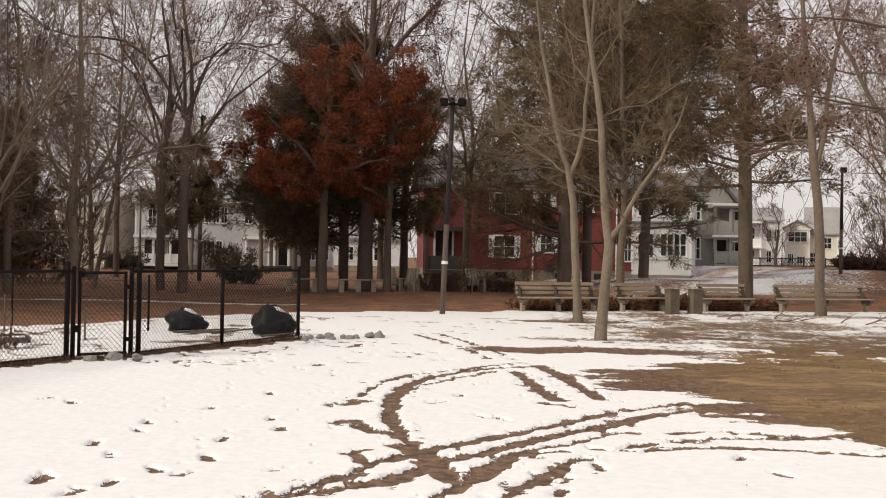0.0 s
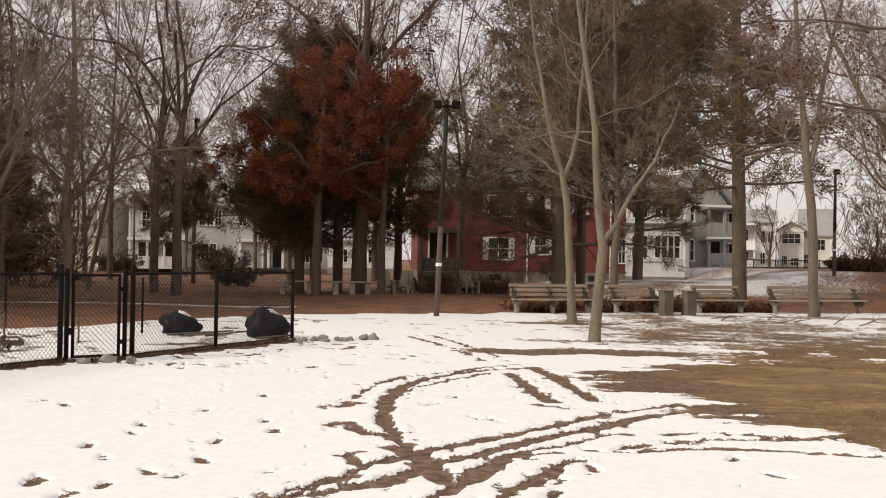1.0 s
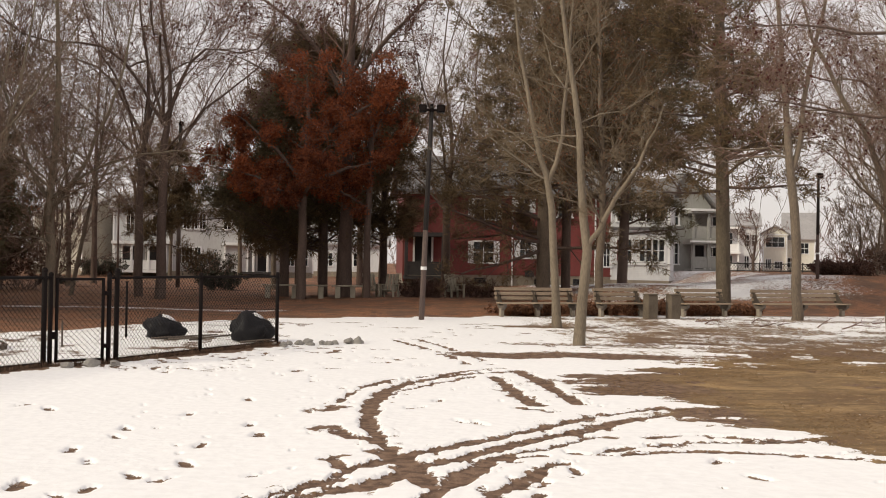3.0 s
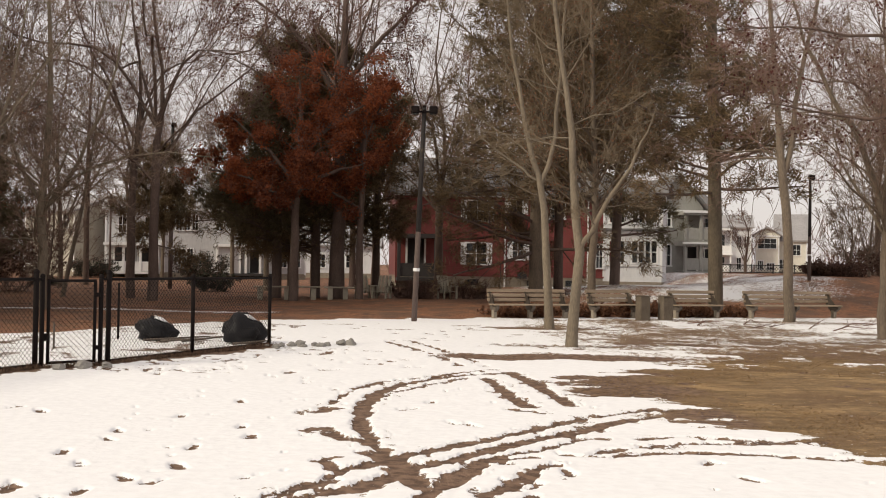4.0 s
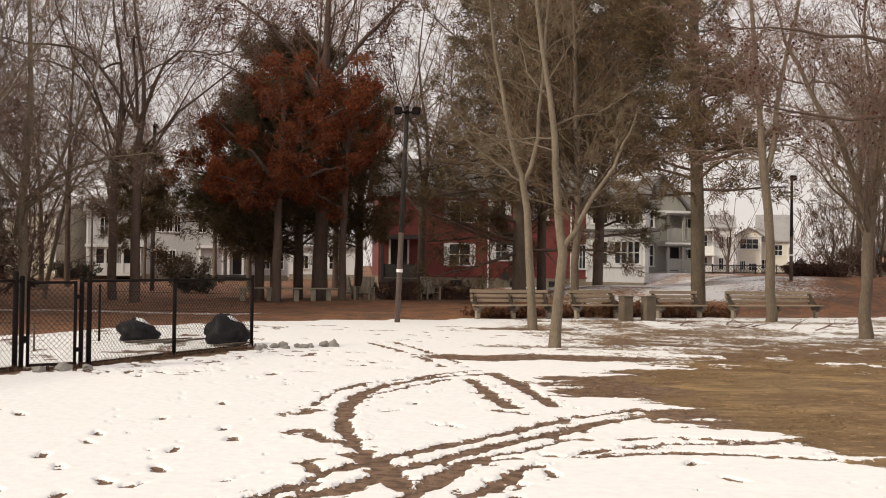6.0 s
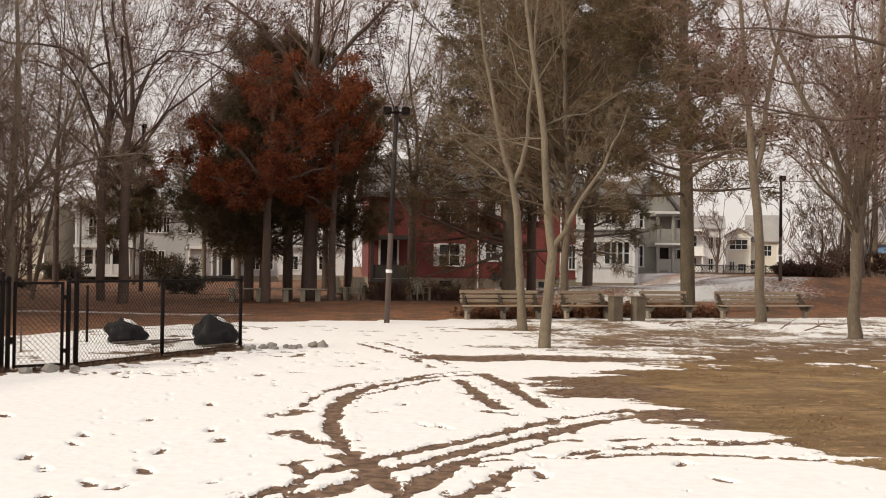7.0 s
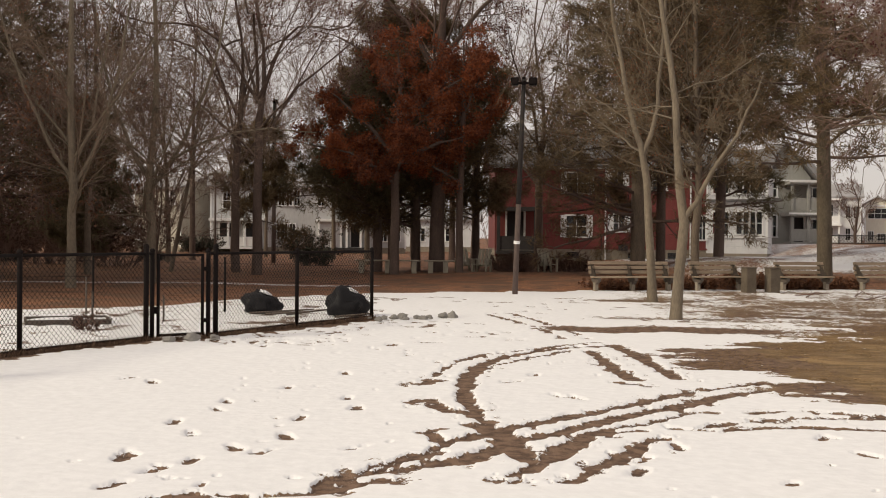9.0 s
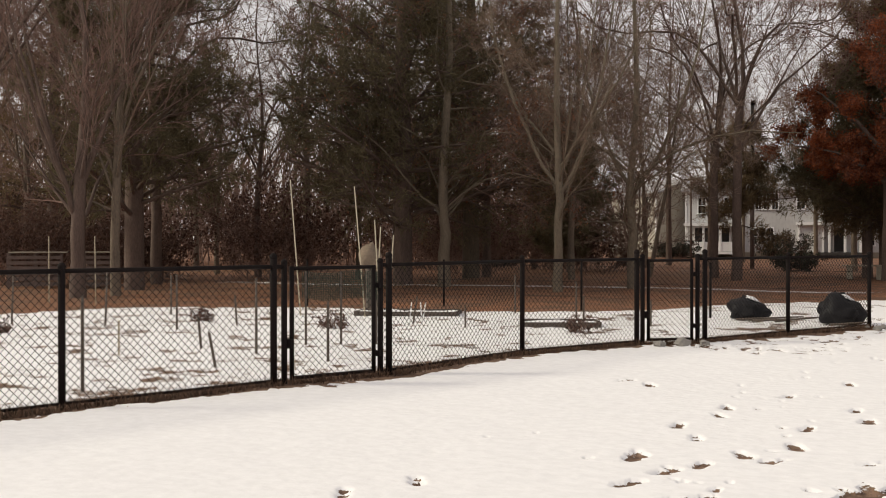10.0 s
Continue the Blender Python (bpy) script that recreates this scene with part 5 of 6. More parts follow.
house((19.95, 84.0, wz), 3.0, 2.7, 8.0, 5.2, GREY_WALL, SHINGLE, [(-0.9, -0.4, 3.4, 4.7), (0.3, 0.9, 1.2, 2.5), (0.3, 0.9, 3.4, 4.7)],
           "narrow grey clapboard rear wing behind stacked balconies", rise=1.6, along="x", foundation=0.3, doors=[(-1.1, -0.3, 0.8, 2.7)])

# pale houses far to the side, beyond the bank
c1 = house((40.4, 144.0, 0.7), -14.0, 5.2, 8.0, 6.3, WHITE_WALL, PALE_ROOF, [(0.9, 1.4, 3.6, 5.0), (0.9, 1.4, 0.9, 2.3), (1.8, 2.3, 3.6, 5.0), (-2.0, -0.6, 3.6, 5.2), (-2.0, -0.6, 0.8, 2.4)],
           "white two-storey house with open stacked porches", rise=1.6)
porch(c1, -2.6, 0.2, -4.0, 1.6, 0.5, 2.6, 3)
porch(c1, -2.6, 0.2, -4.0, 1.6, 2.95, 5.7, 3)
c2 = house((45.7, 145.0, 0.7), -17.0, 2.9, 7.0, 5.4, CREAM_WALL, PALE_ROOF, [(-1.1, 1.1, 3.6, 4.8), (0.0, 0.9, 0.9, 1.7), (-1.1, -0.5, 0.9, 2.0)],
           "cream clapboard house with white window frames", rise=1.0, along="y", cols=3)
house((49.2, 146.0, 0.9), -18.0, 3.7, 8.0, 4.6, CREAM_WALL, PALE_ROOF, [(0.1, 1.1, 2.6, 3.9), (-1.4, -0.7, 0.9, 2.0)],
           "cream house with a frosted gable roof", rise=3.4, along="x")
sh = house((43.5, 94.0, h(43.5, 94.0)), -20.0, 8.0, 4.0, 2.9, GREY_WALL, PALE_ROOF, [(2.6, 3.3, 1.0, 2.0)], "low shed with faded painted shapes on its wall", rise=0.8, foundation=0.2)
part("painted_band", fresh(((-1.6, -2.03, 2.35), (4.6, 0.03, 0.9))), MURAL_BLUE, sh, "faded blue painted band")
part("painted_panel", fresh(((-1.6, -2.03, 1.05), (4.6, 0.03, 1.66))), TAN_SHEET, sh, "tan painted panel")
for x, z, r_, mt in ((-3.0, 1.2, 0.62, MURAL_BLUE), (-1.9, 1.05, 0.7, MURAL_TAN), (-0.4, 1.2, 0.55, MURAL_TAN)):
    bm = bmesh.new()
    bmesh.ops.create_cone(bm, cap_ends=True, segments=24, radius1=r_, radius2=r_, depth=0.03, matrix=pose(x, -2.06, z, 90))
    part("painted_disc", bm, mt, sh)

# white houses beyond the trees; the trees' shade is put into their wall colours
w1 = house((-30.2, 103.0, 0), -30.0, 6.1, 8.0, 5.9, STUCCO, PALE_ROOF,
           [(-2.65, -2.15, 1.1, 2.7), (-1.7, -1.1, 4.2, 5.4), (1.65, 2.25, 4.2, 5.5), (0.2, 0.7, 3.4, 4.0)], "off-white stucco house wall with small windows", rise=1.3)
w2 = house((-21.6, 102.0, 0), 9.0, 11.4, 9.0, 6.0, SHADED_WHITE, PALE_ROOF,
           [(-0.2 + 0.68 * k, 0.28 + 0.68 * k, 1.2, 2.55) for k in range(3)] + [(0.2 + 0.68 * k, 0.66 + 0.68 * k, 4.2, 5.5) for k in range(3)]
           + [(-4.6, -4.0, 3.9, 5.2), (-2.4, -1.8, 3.9, 5.2), (3.6, 4.2, 4.2, 5.4)], "white two-storey clapboard house with triple windows", rise=1.4,
           doors=[(-2.9, -2.0, 0.6, 2.6), (-4.9, -3.6, 0.9, 2.6)])
part("corner_board", fresh(((-0.85, -4.53, 3.2), (0.3, 0.1, 5.4))), TRIM, w2)
porch(w2, -5.5, -1.1, -4.5, 1.8, 0.55, 2.75, 4)
w3 = house((-14.6, 104.0, 0), 8.0, 8.6, 8.0, 3.7, SHADED_WHITE, PALE_ROOF, [(2.0, 2.6, 1.1, 2.4), (3.2, 3.8, 1.1, 2.4), (-2.6, -1.9, 1.1, 2.4)],
           "white house with a columned front porch", rise=1.5, doors=[(-0.6, 0.3, 0.55, 2.6)])
porch(w3, -3.5, 1.6, -4.0, 1.6, 0.5, 2.8, 5, rails=False)
house((-7.9, 120.0, 0), 0.0, 8.0, 8.0, 3.5, WHITE_WALL, PALE_ROOF, [(-2.2, -1.4, 1.1, 2.4), (0.8, 1.6, 1.1, 2.4)], "bright white house far behind the pines", rise=1.0)
for x, y, ht in ((-21.6, 80.0, 6.2),):
    up_ = thing("utility_pole", (x, y, 0), "thin pale utility pole before the white house", "pole")
    bm = bmesh.new()
    rod(bm, (0, 0, -0.2), (0, 0, ht), 0.08, 0.06, 10)
    part("shaft", bm, POLE_GREY, up_, smooth=True)
    part("crossarm", fresh(((0, 0, ht - 0.3), (1.0, 0.08, 0.1))), POLE_GREY, up_)
lf = thing("lattice_fence", (28, 84.0, h(28, 84) - 0.02), "low dark lattice fence along the bank", "fence", "", -5)
for k in range(12):
    part("post", fresh(((-9 + k * 1.6, 0, 0.35), (0.08, 0.08, 0.8))), DARK_TRIM, lf)
for z in (0.1, 0.65):
    part("rail", fresh(((-0.2, 0, z), (17.8, 0.05, 0.07))), DARK_TRIM, lf)
P = np.array([[(-9 + 0.22 * k, 0.04 * s, 0.1 if s > 0 else 0.65), (-8.55 + 0.22 * k, 0.04 * s, 0.65 if s > 0 else 0.1)] for k in range(78) for s in (-1, 1)])
raw_mesh("lattice", *tubes(P, np.full(P.shape[:2], 0.018), 3), DARK_TRIM, lf)


# ---- trees near the field ----
bare_tree((2.97, 21.0, 0), [
    [(0, 0, -0.1, 0.132), (0.03, 0, 0.5, 0.104), (0.13, 0, 1.88, 0.092), (0.02, 0.1, 2.9, 0.075), (-0.05, 0.15, 4.26, 0.062), (-0.24, 0.2, 5.5, 0.048), (-0.4, 0.3, 6.9, 0.035), (-0.5, 0.3, 9.0, 0.011)],
    [(0.12, 0, 1.85, 0.058), (0.44, -0.05, 2.4, 0.047), (0.92, -0.1, 3.2, 0.035), (1.3, -0.1, 3.9, 0.023), (1.5, -0.15, 4.5, 0.009)],
], 11, "slender pale-barked bare tree forking low, rooted in snow", BARK_PALE, TWIG_OLIVE, 0.95, 0.07, (42, 82), 0.0036, start=0.5, reach=(0.16, 0.38), wig=0.2, thick=0.26)
bare_tree((3.28, 26.96, 0), [
    [(0, 0, -0.1, 0.144), (-0.04, 0, 0.5, 0.106), (-0.12, 0, 1.9, 0.095), (-0.26, 0, 3.54, 0.080), (-0.53, 0, 4.22, 0.065), (-0.8, 0, 5.7, 0.049), (-1.07, 0.1, 7.2, 0.038), (-1.3, 0.1, 10.0, 0.011)],
    [(-0.26, 0, 3.5, 0.061), (-0.05, -0.1, 4.2, 0.053), (0.08, -0.1, 5.4, 0.042), (0.25, -0.1, 7.5, 0.030), (0.3, 0, 10.2, 0.009)],
    [(-0.26, 0, 3.5, 0.034), (-0.9, 0.2, 4.0, 0.027), (-1.7, 0.3, 4.6, 0.014)],
], 12, "pale-barked bare tree forking at head height in the field", BARK_PALE, TWIG_OLIVE, 0.85, 0.06, (40, 85), 0.0042, start=0.52, reach=(0.2, 0.42), wig=0.19, thick=0.24)
bare_tree((10.99, 32.73, 0), [
    [(0, 0, -0.1, 0.187), (0, 0, 0.6, 0.148), (-0.08, 0, 3.0, 0.133), (-0.22, 0, 4.4, 0.125), (-0.4, 0, 6.2, 0.086), (-0.5, 0.2, 8.5, 0.070), (-0.9, 0.2, 12.5, 0.023)],
    [(-0.2, 0, 4.3, 0.094), (0.1, 0, 5.6, 0.078), (0.3, -0.1, 7.5, 0.066), (0.9, -0.2, 10.5, 0.039), (1.2, -0.2, 13.0, 0.016)],
], 13, "grey-barked bare tree with twin stems before the long bench", BARK_GREY, TWIG_BROWN, 1.15, -0.02, (40, 90), 0.005, start=0.5, reach=(0.22, 0.4), wig=0.18)
bare_tree((10.54, 24.92, 0), [
    [(0, 0, -0.1, 0.197), (0.02, 0, 0.4, 0.139), (0.05, 0, 1.6, 0.123), (0.1, 0, 2.6, 0.115), (0.35, 0, 4.4, 0.090), (0.6, 0.1, 6.5, 0.070), (0.8, 0.1, 10.5, 0.016)],
    [(0.06, 0, 2.5, 0.082), (-0.5, -0.1, 4.0, 0.070), (-1.2, -0.1, 5.4, 0.053), (-1.9, 0, 6.8, 0.033), (-2.4, 0, 8.5, 0.012)],
], 14, "bare tree with a long leaning limb beside the lawn", BARK_GREY, TWIG_TAN, 1.5, 0.06, (36, 76), 0.0042, start=0.42, reach=(0.22, 0.42), wig=0.14)
bare_tree((13.6, 22.5, 0), [
    [(0, 0, -0.1, 0.192), (0, 0, 2.0, 0.156), (0.1, 0, 5.0, 0.132), (0.2, 0, 12.0, 0.036)],
    [(0, 0, 4.0, 0.066), (-2.0, 0.3, 4.75, 0.051), (-4.4, 0.5, 4.7, 0.033), (-6.4, 0.7, 5.0, 0.012)],
    [(0, 0, 5.4, 0.066), (-2.4, 0.2, 6.1, 0.051), (-5.0, 0.2, 6.4, 0.030), (-7.0, 0.2, 6.5, 0.012)],
], 15, "large bare tree with long level limbs over the lawn", BARK_DARK, TWIG_BROWN, 3.2, 0.0, (30, 80), 0.0042, start=0.5, reach=(0.18, 0.36),
    leaf=MAROON, leaf_count=1, leaf_size=0.07, wig=0.16)

# ---- pines and the rusty oak before the houses ----
pine((10.27, 38.0, h(10.27, 38.0)), 19.0, 0.22, 21, "tall pine with a bare lower trunk behind the benches", 0.3, 3.9, 62, NEEDLES_TAN, lean=(-0.6, 0), bark=BARK_PINE)
pine((4.86, 45.0, h(4.86, 45)), 18.0, 0.26, 22, "tall old pine with level dark boughs", 0.32, 5.4, 92, NEEDLES_TAN, tufts=5, bark=BARK_GREY, skirt=(0.15, 0.27, 10, 4.6))
pine((6.02, 47.0, h(6.02, 47)), 18.0, 0.18, 23, "tall old pine with level dark boughs", 0.3, 5.2, 64, NEEDLES_TAN, tufts=4)
pine((9.1, 51.0, h(9.1, 51)), 18.5, 0.21, 24, "dark pine leaning before the white porch house", 0.36, 5.6, 84, NEEDLES, lean=(0.8, 0), tufts=5, skirt=(0.2, 0.3, 4, 3.0))
bare_tree((6.3, 40.0, h(6.3, 40)), [
    [(0, 0, -0.1, 0.16), (0.1, 0, 3.0, 0.13), (0, 0, 7.0, 0.1), (-0.2, 0, 13.0, 0.03)],
], 25, "bare oak with a few russet leaves among the pines", BARK_GREY, TWIG_OLIVE, 2.0, 0.1, (40, 80), 0.006, leaf=OAK_BROWN, leaf_count=4, leaf_size=0.085, start=0.3, reach=(0.3, 0.45))

bare_tree((-3.2, 46.0, 0.05), [
    [(0, 0, -0.1, 0.36), (0.05, 0, 2.5, 0.28), (0.1, 0, 6.0, 0.22), (0.15, 0, 9.5, 0.17), (0.2, 0.1, 14.0, 0.08), (0.2, 0.1, 18.0, 0.03)],
    [(0.1, 0, 8.6, 0.12), (1.6, 0, 10.6, 0.09), (3.2, 0, 12.3, 0.05), (4.4, 0, 14.0, 0.02)],
    [(0.1, 0, 8.0, 0.12), (-1.5, 0, 10.5, 0.09), (-3.2, 0, 12.0, 0.05), (-6.4, 0, 14.0, 0.02)],
], 31, "tall oak with bare top and some russet leaves", BARK_DARK, TWIG_BROWN, 1.9, 0.12, (35, 75), 0.006, leaf=MAROON, leaf_count=3, leaf_size=0.1, start=0.4, reach=(0.22, 0.4), category="oak tree", wig=0.13)
bare_tree((-4.7, 43.6, 0.05), [
    [(0, 0, -0.1, 0.2), (0, 0, 2.2, 0.17), (0.1, 0, 5.0, 0.13), (0.2, 0, 7.0, 0.08), (0.1, 0, 8.6, 0.03)],
    [(0, 0, 3.6, 0.09), (-1.3, 0, 4.4, 0.07), (-2.7, 0.3, 4.9, 0.045), (-4.0, 0.3, 5.2, 0.02)],
    [(0, 0, 4.2, 0.09), (1.2, 0, 4.9, 0.07), (3.2, 0, 5.5, 0.02)],
    [(0, 0, 4.6, 0.09), (-1.2, 0, 5.9, 0.07), (-2.7, 0, 7.2, 0.02)],
    [(0, 0, 3.9, 0.07), (0.6, -1.2, 4.7, 0.05), (0.9, -2.6, 5.2, 0.02)],
    [(0, 0, 3.5, 0.07), (-1.0, -0.9, 4.3, 0.05), (-2.2, -1.6, 4.8, 0.02)],
    [(0.1, 0, 5.4, 0.08), (1.4, 0, 6.8, 0.06), (3.5, 0, 8.1, 0.02)],
], 32, "oak still dressed in rusty red-brown leaves", BARK_DARK, TWIG_BROWN, 2.4, 0.04, (50, 88), 0.005, leaf=RUST, leaf_count=20, leaf_size=0.095, start=0.52, reach=(0.2, 0.36), category="oak tree")
bare_tree((-2.2, 44.6, 0.05), [
    [(0, 0, -0.1, 0.16), (0, 0, 3.0, 0.13), (0.1, 0, 6.0, 0.1), (0.1, 0, 9.2, 0.03)],
    [(0, 0, 5.0, 0.07), (0.9, 0, 6.0, 0.05), (1.7, 0, 6.8, 0.02)],
    [(0, 0, 3.6, 0.07), (-0.8, -0.5, 4.1, 0.05), (-1.9, -0.9, 4.5, 0.02)],
    [(0, 0, 6.0, 0.06), (0.6, 0, 7.4, 0.04), (1.3, 0, 8.6, 0.02)],
], 33, "young oak still dressed in rusty leaves", BARK_DARK, TWIG_BROWN, 1.2, 0.06, (50, 85), 0.005, leaf=RUST, leaf_count=11, leaf_size=0.095, start=0.58, reach=(0.18, 0.3), category="oak tree")
for k, (x, y, ht, reach, low) in enumerate(((-5.76, 47.0, 8.6, 3.6, 0.36), (-5.4, 49.5, 11.0, 3.8, 0.27), (-4.2, 47.6, 10.6, 3.5, 0.25))):
    pine((x, y, 0.05), ht, 0.19, 40 + k, "dark pine behind the rusty oak", low, reach, 54, NEEDLES_TAN if k else NEEDLES, tufts=4)
pine((-1.75, 50.5, 0.05), 9.2, 0.17, 44, "brownish pine beside the lamp post", 0.34, 2.8, 48, NEEDLES_TAN, tufts=3)

# ---- garden-side trees ----
def vase(seed, place, height, r, label, twig=TWIG_TAN, bark=BARK_GREY, fork=0.16, n=5, spread_=0.45, rz=0.0, dens=1.2, fine=0.006, up=0.2, tips=4, leaf=None):
    """A bare tree whose stems rise in a vase from one low fork."""
    rn = random.Random(seed)
    z = height * fork
    st = [[(0, 0, -0.1, r * 1.25), (0, 0, z * 0.5, r), (0, 0, z, r * 0.95), (0.25, 0.1, height * 0.5, r * 0.42), (-0.3, 0.1, height * 0.75, r * 0.24), (0.1, 0.3, height, 0.02)]]
    for k in range(n):
        a = 2 * math.pi * k / n + rn.uniform(-0.4, 0.4)
        q = spread_ * rn.uniform(0.6, 1.2)
        cx, cy = math.cos(a), math.sin(a)
        z0 = z * rn.uniform(0.85, 1.35)
        st.append([(0, 0, z0, r * 0.4), (cx * q * height * 0.22, cy * q * height * 0.22, z0 + height * 0.16, r * 0.28),
                   (cx * q * height * 0.6, cy * q * height * 0.6, height * 0.6, r * 0.17), (cx * q * height, cy * q * height, height * rn.uniform(0.8, 1.0), 0.015)])
    return bare_tree(place, st, seed, label, bark, twig, dens, up, (28, 62), fine, rz, start=0.3, reach=(0.25, 0.42), tips=tips, leaf=leaf, leaf_count=1 if leaf else 0, leaf_size=0.11)


bare_tree((-12.3, 30.5, 0), [
    [(0, 0, -0.1, 0.16), (0, 0, 1.5, 0.125), (0.05, 0, 3.0, 0.115), (-0.05, 0, 6.0, 0.08), (0.1, 0, 13.0, 0.015)],
    [(0.03, 0, 2.6, 0.055), (0.8, 0.2, 4.4, 0.045), (1.4, 0.3, 7.0, 0.03), (1.8, 0.3, 10.5, 0.01)],
    [(0.03, 0, 2.9, 0.055), (-0.9, -0.2, 4.6, 0.045), (-1.8, -0.3, 7.2, 0.03), (-2.2, -0.3, 10.0, 0.01)],
    [(0.03, 0, 3.2, 0.045), (0.3, 0.9, 5.0, 0.036), (0.5, 1.7, 8.0, 0.02), (0.6, 2.0, 10.0, 0.01)],
    [(0.03, 0, 3.6, 0.045), (1.5, -0.3, 5.4, 0.034), (3.0, -0.5, 7.6, 0.012)],
    [(0.03, 0, 3.9, 0.045), (-1.4, 0.4, 5.6, 0.034), (-2.9, 0.6, 7.9, 0.012)],
], 51, "bare pale-barked tree with tan spreading twigs beyond the fence", BARK_PALE, TWIG_TAN, 1.9, 0.1, (32, 70), 0.0055, start=0.3, reach=(0.24, 0.42), wig=0.15, thick=0.26)
vase(52, (-22.6, 22.0, 0), 13.0, 0.19, "large bare vase-shaped tree beyond the garden", bark=BARK_DARK, twig=TWIG_BROWN, dens=1.6)
bare_tree((-11.2, 34.0, 0), [
    [(0, 0, -0.1, 0.17), (0.03, 0, 1.6, 0.135), (-0.04, 0, 3.2, 0.12), (0.15, 0, 6.5, 0.085), (-0.1, 0, 12.5, 0.02)],
    [(0, 0, 2.9, 0.075), (0.9, 0.1, 4.4, 0.058), (1.9, 0.2, 6.8, 0.04), (2.4, 0.2, 9.5, 0.015)],
    [(0, 0, 3.0, 0.07), (-0.8, -0.1, 4.6, 0.055), (-1.5, -0.2, 7.0, 0.038), (-1.9, -0.2, 10.0, 0.015)],
    [(0, 0, 3.3, 0.05), (1.6, -0.2, 4.3, 0.036), (3.4, -0.3, 4.7, 0.024), (5.2, -0.4, 4.6, 0.012)],
    [(0, 0, 3.6, 0.05), (-1.5, -0.2, 4.8, 0.036), (-3.2, -0.3, 5.2, 0.024), (-4.6, -0.4, 5.2, 0.012)],
], 58, "bare tree with long level tan branches beyond the fence", BARK_PALE, TWIG_TAN, 2.6, 0.0, (45, 92), 0.0055, start=0.26, reach=(0.26, 0.46), wig=0.17, thick=0.28)
bare_tree((-16.8, 32.0, 0), [[(0, 0, -0.1, 0.23), (0.02, 0, 1.5, 0.175), (-0.05, 0, 3.5, 0.15), (0.2, 0, 8, 0.1), (-0.1, 0, 17, 0.03)]], 53, "tan-barked tree hung with dry brown leaves beyond the garden", BARK_PALE, TWIG_BROWN, 1.4, 0.02, (45, 85), 0.006,
          leaf=OAK_BROWN, leaf_count=6, leaf_size=0.1, start=0.3, reach=(0.25, 0.4), wig=0.17, thick=0.24)
pine((-18.9, 33.0, 0), 17.0, 0.3, 54, "broad dark pine beyond the garden", 0.2, 5.4, 96, NEEDLES, tufts=4)
pine((-19.5, 39.5, 0), 17.0, 0.3, 55, "broad pine with tan weathered needles beyond the garden", 0.24, 5.6, 70, NEEDLES_TAN, tufts=4, bark=BARK_PINE)
pine((-24.7, 26.4, 0), 14.0, 0.28, 56, "dark pine standing behind a bare tree", 0.24, 4.2, 56, NEEDLES, tufts=4)
pine((-35.0, 33.0, 0), 15.0, 0.28, 57, "dark pine at the edge of the woods", 0.18, 5.0, 64, NEEDLES_TAN, tufts=4)

vase(45, (1.15, 55.0, 0.1), 15.0, 0.19, "bare tree with dark red leaves by the red house", TWIG_BROWN, BARK_DARK, 0.3, 4, 0.42, dens=1.1, fine=0.007, tips=4, up=0.1, leaf=MAROON)
vase(47, (4.0, 83.0, 0.2), 19.0, 0.22, "tall bare tree with dark red leaves behind the red house", TWIG_BROWN, BARK_DARK, 0.3, 5, 0.5, dens=1.3, fine=0.01, tips=4, up=0.1, leaf=MAROON)
vase(46, (-2.0, 57.0, 0.1), 16.0, 0.2, "bare dark tree by the red house", TWIG_BROWN, BARK_DARK, 0.26, 5, 0.36, dens=1.1, fine=0.007, tips=4)

bare_tree((-14.0, 45.0, 0), [[(0, 0, -0.1, 0.1), (0.4, 0, 2.0, 0.08), (0.85, 0, 4.4, 0.06), (1.2, 0, 7.0, 0.035), (1.4, 0, 9.5, 0.01)]], 59,
          "slender leaning bare tree before the stucco house", BARK_GREY, TWIG_BROWN, 0.6, 0.08, (35, 70), 0.006, start=0.4, reach=(0.2, 0.35))

# ---- woods round the field: a few grown kinds, repeated ----
KINDS = [
    vase(61, (-15.5, 40.0, 0), 17.0, 0.12, "bare brown tree in the woods beyond the field", TWIG_BROWN, BARK_GREY, 0.2, 4, 0.36, dens=1.3, fine=0.0085, tips=3),
    vase(62, (-11.3, 45.0, 0), 17.0, 0.15, "bare brown tree in the woods beyond the field", TWIG_BROWN, BARK_DARK, 0.28, 4, 0.42, dens=1.15, fine=0.008, tips=3, up=0.12),
    vase(63, (-9.75, 42.0, 0), 16.0, 0.17, "bare dark tree in the woods with a few maroon leaves", TWIG_BROWN, BARK_DARK, 0.32, 5, 0.5, dens=1.15, fine=0.008, tips=3, up=0.1, leaf=MAROON),
]
for k in KINDS:
    tagged(k, group="woodland trees")
rw = random.Random(77)
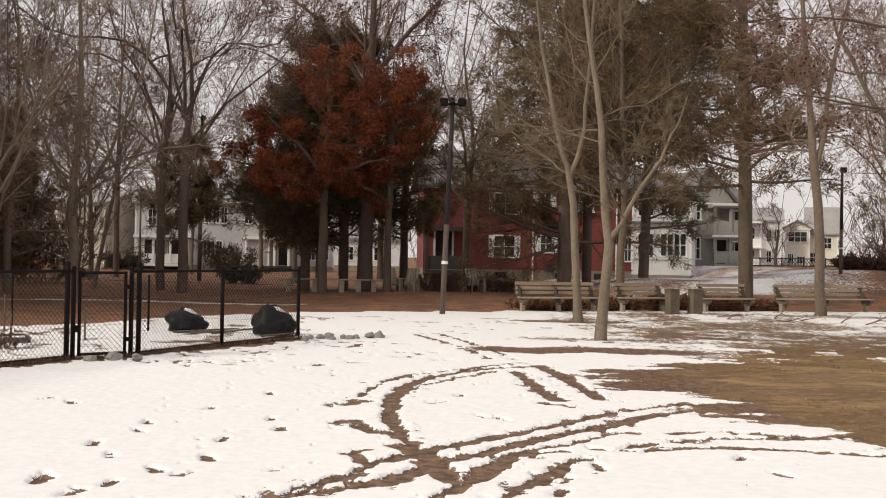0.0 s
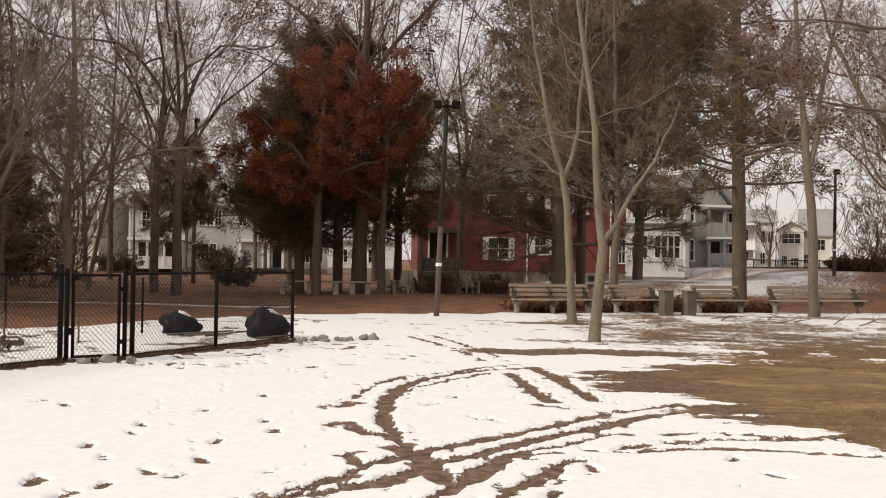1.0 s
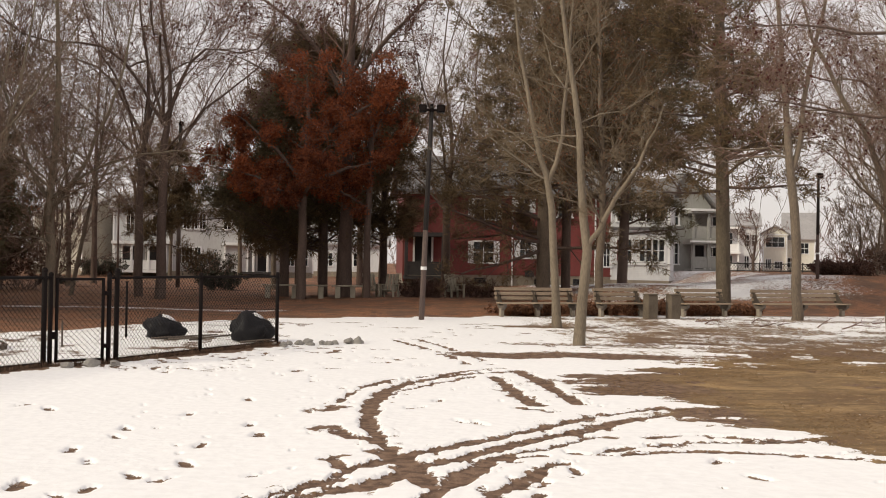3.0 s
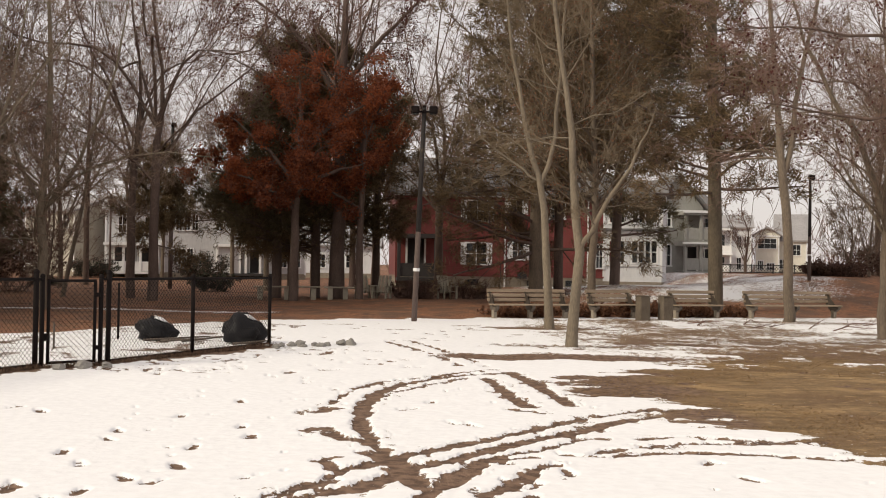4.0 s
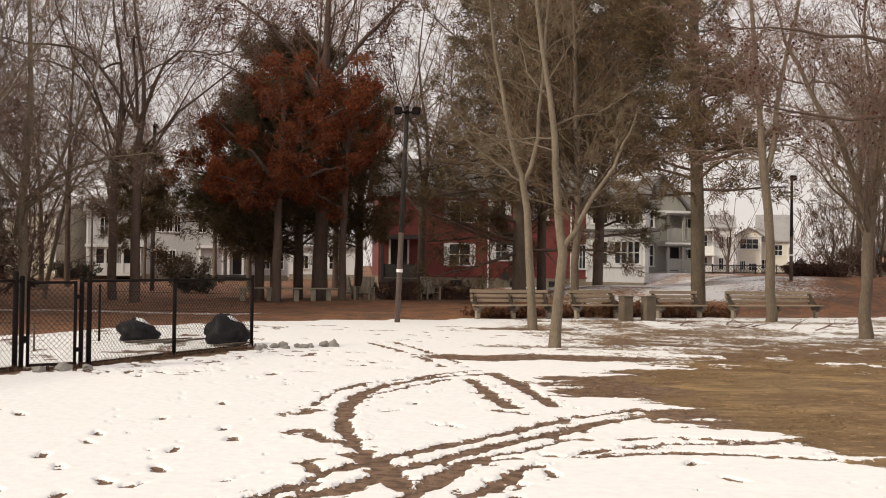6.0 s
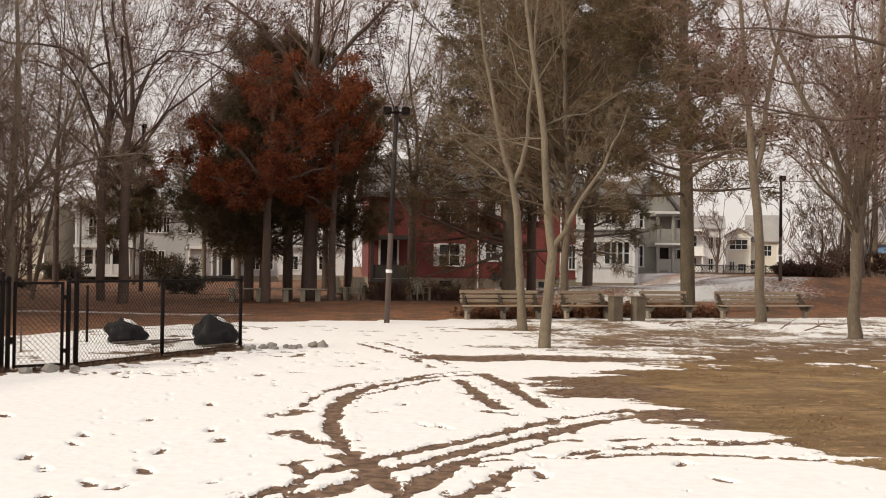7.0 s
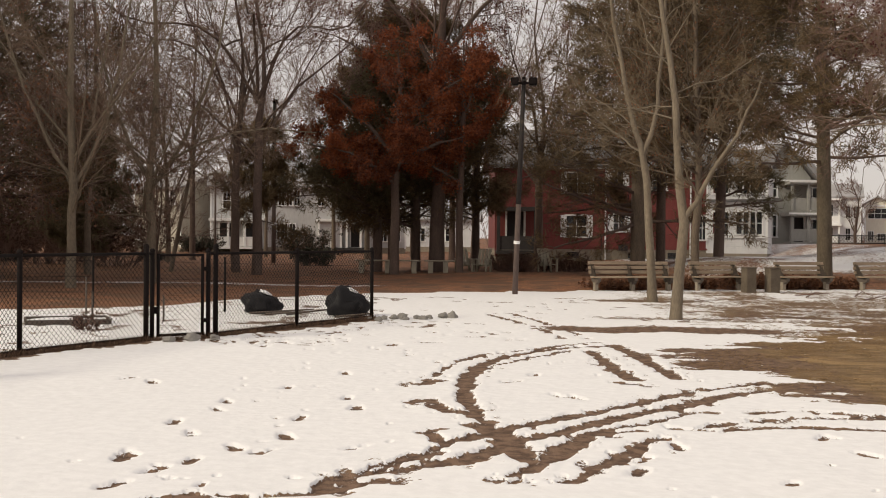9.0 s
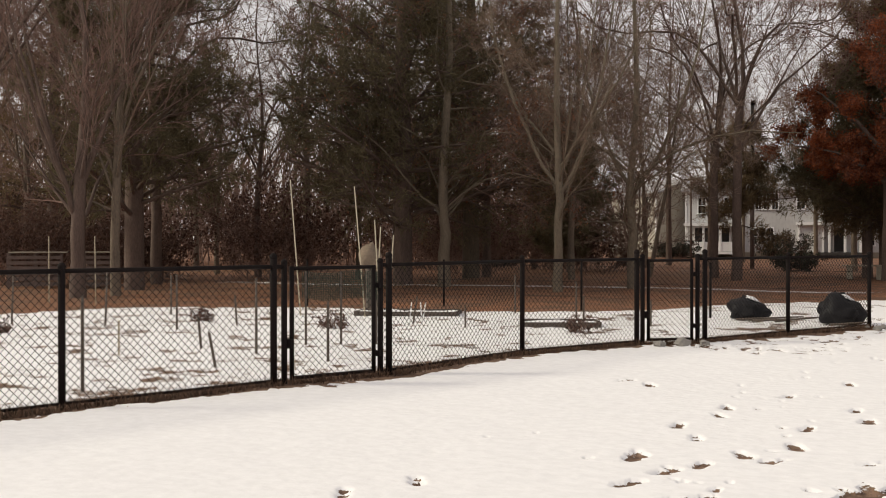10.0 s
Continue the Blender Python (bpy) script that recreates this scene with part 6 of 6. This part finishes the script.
for az_, r_, k in ((-48, 44, 0), (-45, 55, 1), (-42, 40, 2), (-40, 62, 0), (-37, 47, 1), (-34.5, 58, 2), (-32, 44, 0), (-30, 66, 1), (-27.5, 52, 2), (-25.5, 45, 1),
                   (-23, 60, 0), (-16.2, 70, 1), (-14.2, 68, 2), (-17.4, 64, 0), (-49.5, 52, 2), (-39, 52, 0), (-7.5, 60, 0), (-3.2, 66, 1),
                   (22.6, 72, 1), (24.5, 62, 0), (26.5, 58, 2), (23.8, 90, 1),
                   (-9.2, 76, 0), (-5.2, 82, 1), (-12.6, 80, 0), (-50, 34, 1), (-44, 32, 0)):
    a = radians(az_)
    x, y = r_ * math.sin(a), r_ * math.cos(a)
    s = rw.uniform(0.85, 1.15)
    c = copy_thing(KINDS[k], pose(x, y, h(x, y) - 0.02, 0, 0, rw.uniform(0, 360)))
    c.scale = (s, s, s * rw.uniform(0.9, 1.1))

vase(71, (22.5, 76.0, 0.9), 6.2, 0.1, "small bare tree before the pale houses", TWIG_BROWN, BARK_DARK, 0.2, 4, 0.4, dens=0.8, fine=0.0075, tips=3)
for k, (x, y, ht) in enumerate(((-18.4, 56.0, 9.0), (-20.5, 62.0, 8.5), (-24.5, 56.0, 9.0), (-15.6, 48.0, 7.5))):
    vase(80 + k, (x, y, 0), ht, 0.07, "young many-stemmed bare tree among the trunks", TWIG_BROWN, BARK_DARK, 0.07, 5, 0.45, dens=0.75, fine=0.008, tips=3, up=0.1)
pine((-19.4, 50.0, 0), 7.5, 0.14, 91, "small dark pine beyond the garden", 0.2, 2.8, 44, NEEDLES, tufts=5)
pine((-12.0, 52.0, 0), 6.8, 0.13, 90, "small dark pine among bare trunks", 0.42, 2.2, 26, NEEDLES_TAN, tufts=4)
for k, (x, y, ht) in enumerate(((24.5, 60.0, 8.5), (28.5, 66.0, 10.0), (22.6, 58.0, 4.6), (26.6, 61.0, 10.0), (29.5, 60.0, 11.0))):
    vase(95 + k, (x, y, h(x, y) - 0.02), ht, 0.08, "bushy bare tree with tan twigs on the bank", TWIG_TAN, BARK_GREY, 0.1, 5, 0.45, dens=1.25, fine=0.008, tips=3, up=0.12)
vase(72, (21.3, 50.0, h(21.3, 50.0) - 0.02), 15.0, 0.24, "stout dark bare tree beside the shed", TWIG_BROWN, BARK_DARK, 0.35, 4, 0.4, dens=0.8, fine=0.007, tips=3)
# far woods that close the view behind the trees and roofs
rng = np.random.default_rng(9)
m_ = 5000
fa = np.radians(np.concatenate([rng.uniform(-56, -20, m_ // 2), rng.uniform(-56, 30, m_ // 2)]))
fr = np.concatenate([rng.uniform(62, 96, m_ // 2), rng.uniform(150, 185, m_ // 2)])
fz = rng.uniform(0, 1, m_) ** 1.8 * np.concatenate([np.full(m_ // 2, 7.0), np.full(m_ // 2, 11.0)])
fz = np.where(np.degrees(fa) > 8, fz * np.where(np.degrees(fa) > 18.5, 0.6, 0.35), fz)
fb = np.stack([fr * np.sin(fa), fr * np.cos(fa), fz], -1)
ft = fb + np.stack([rng.normal(size=m_) * 1.2, rng.normal(size=m_) * 1.2, rng.uniform(1.5, 5.0, m_)], -1)
P = np.stack([fb, (fb + ft) / 2 + rng.normal(size=(m_, 3)) * 0.15, ft], 1)
Q, W = sprout(rng, P, np.full((m_, 3), 0.04), 3, 0.2, 1.0, (25, 60), (0.4, 0.8), 0.2, 2, 0.1, 0.7, 0.016)
fw = raw_mesh("far_woods", *joined([tubes(P, np.tile(np.array([0.05, 0.04, 0.02]), (m_, 1)), 3), tubes(Q, W, 3)]), TWIG_BROWN)
tagged(fw, "distant brown winter woods behind the houses", "woods", kind="stuff")

# ---- undergrowth ----
for k, (x, y, sx, sz, mt, lb) in enumerate((
        (18.9, 50.0, 1.8, 0.62, RED_BRUSH, "dark russet bush on the bank"),
        (-16.6, 88.0, 3.0, 2.0, LEAF_BUSH, "dark evergreen shrub before the white house"), (-26.0, 92.0, 2.5, 1.4, LEAF_BUSH, "dark evergreen shrub before the white house"),
        (-34.0, 70.0, 5.0, 2.2, RED_BRUSH, "brown thicket at the edge of the woods"), (-28.0, 52.0, 6.0, 3.0, RED_BRUSH, "brown thicket at the edge of the woods"),
        (-34.0, 46.0, 6.0, 3.5, RED_BRUSH, "brown thicket at the edge of the woods"), (-23.0, 46.0, 6.0, 4.5, RED_BRUSH, "tall brown thicket beyond the garden"),
        (-19.2, 52.0, 4.5, 2.6, RED_BRUSH, "brown thicket beyond the garden"), (-23.5, 55.0, 5.0, 3.0, RED_BRUSH, "brown thicket beyond the garden"), (-38.0, 36.0, 6.0, 3.5, RED_BRUSH, "brown thicket at the edge of the woods"), (-31.0, 62.0, 5.0, 2.0, RED_BRUSH, "brown thicket at the edge of the woods"),
        (-30.0, 32.0, 4.0, 2.5, RED_BRUSH, "brown thicket beyond the garden"), (27.4, 62.0, 6.0, 1.5, RED_BRUSH, "brown thicket on the bank"),
        (-31.0, 27.5, 5.0, 3.2, RED_BRUSH, "brown thicket at the edge of the woods"), (-25.9, 35.6, 5.5, 4.2, RED_BRUSH, "tall brown thicket beyond the garden"))):
    shrub("shrub", (x, y, h(x, y) - 0.02), (sx, 2.5, sz), 200 + k, lb, mt, 60, 4, 0.12, group="undergrowth")
hedge = shrub("hedge_shrub", (-10.4, 57.0, 0), (1.7, 1.4, 0.85), 301, "dark evergreen shrub before the white houses", LEAF_BUSH, 24, 4, 0.14, group="shrubs before the houses")
for x, y, k in ((-21.0, 64.0, 0.6), (-27.5, 60.0, 0.7)):
    c = copy_thing(hedge, pose(x, y, 0, 0, 0, rw.uniform(0, 360)))
    c.scale = (1, 1, k)
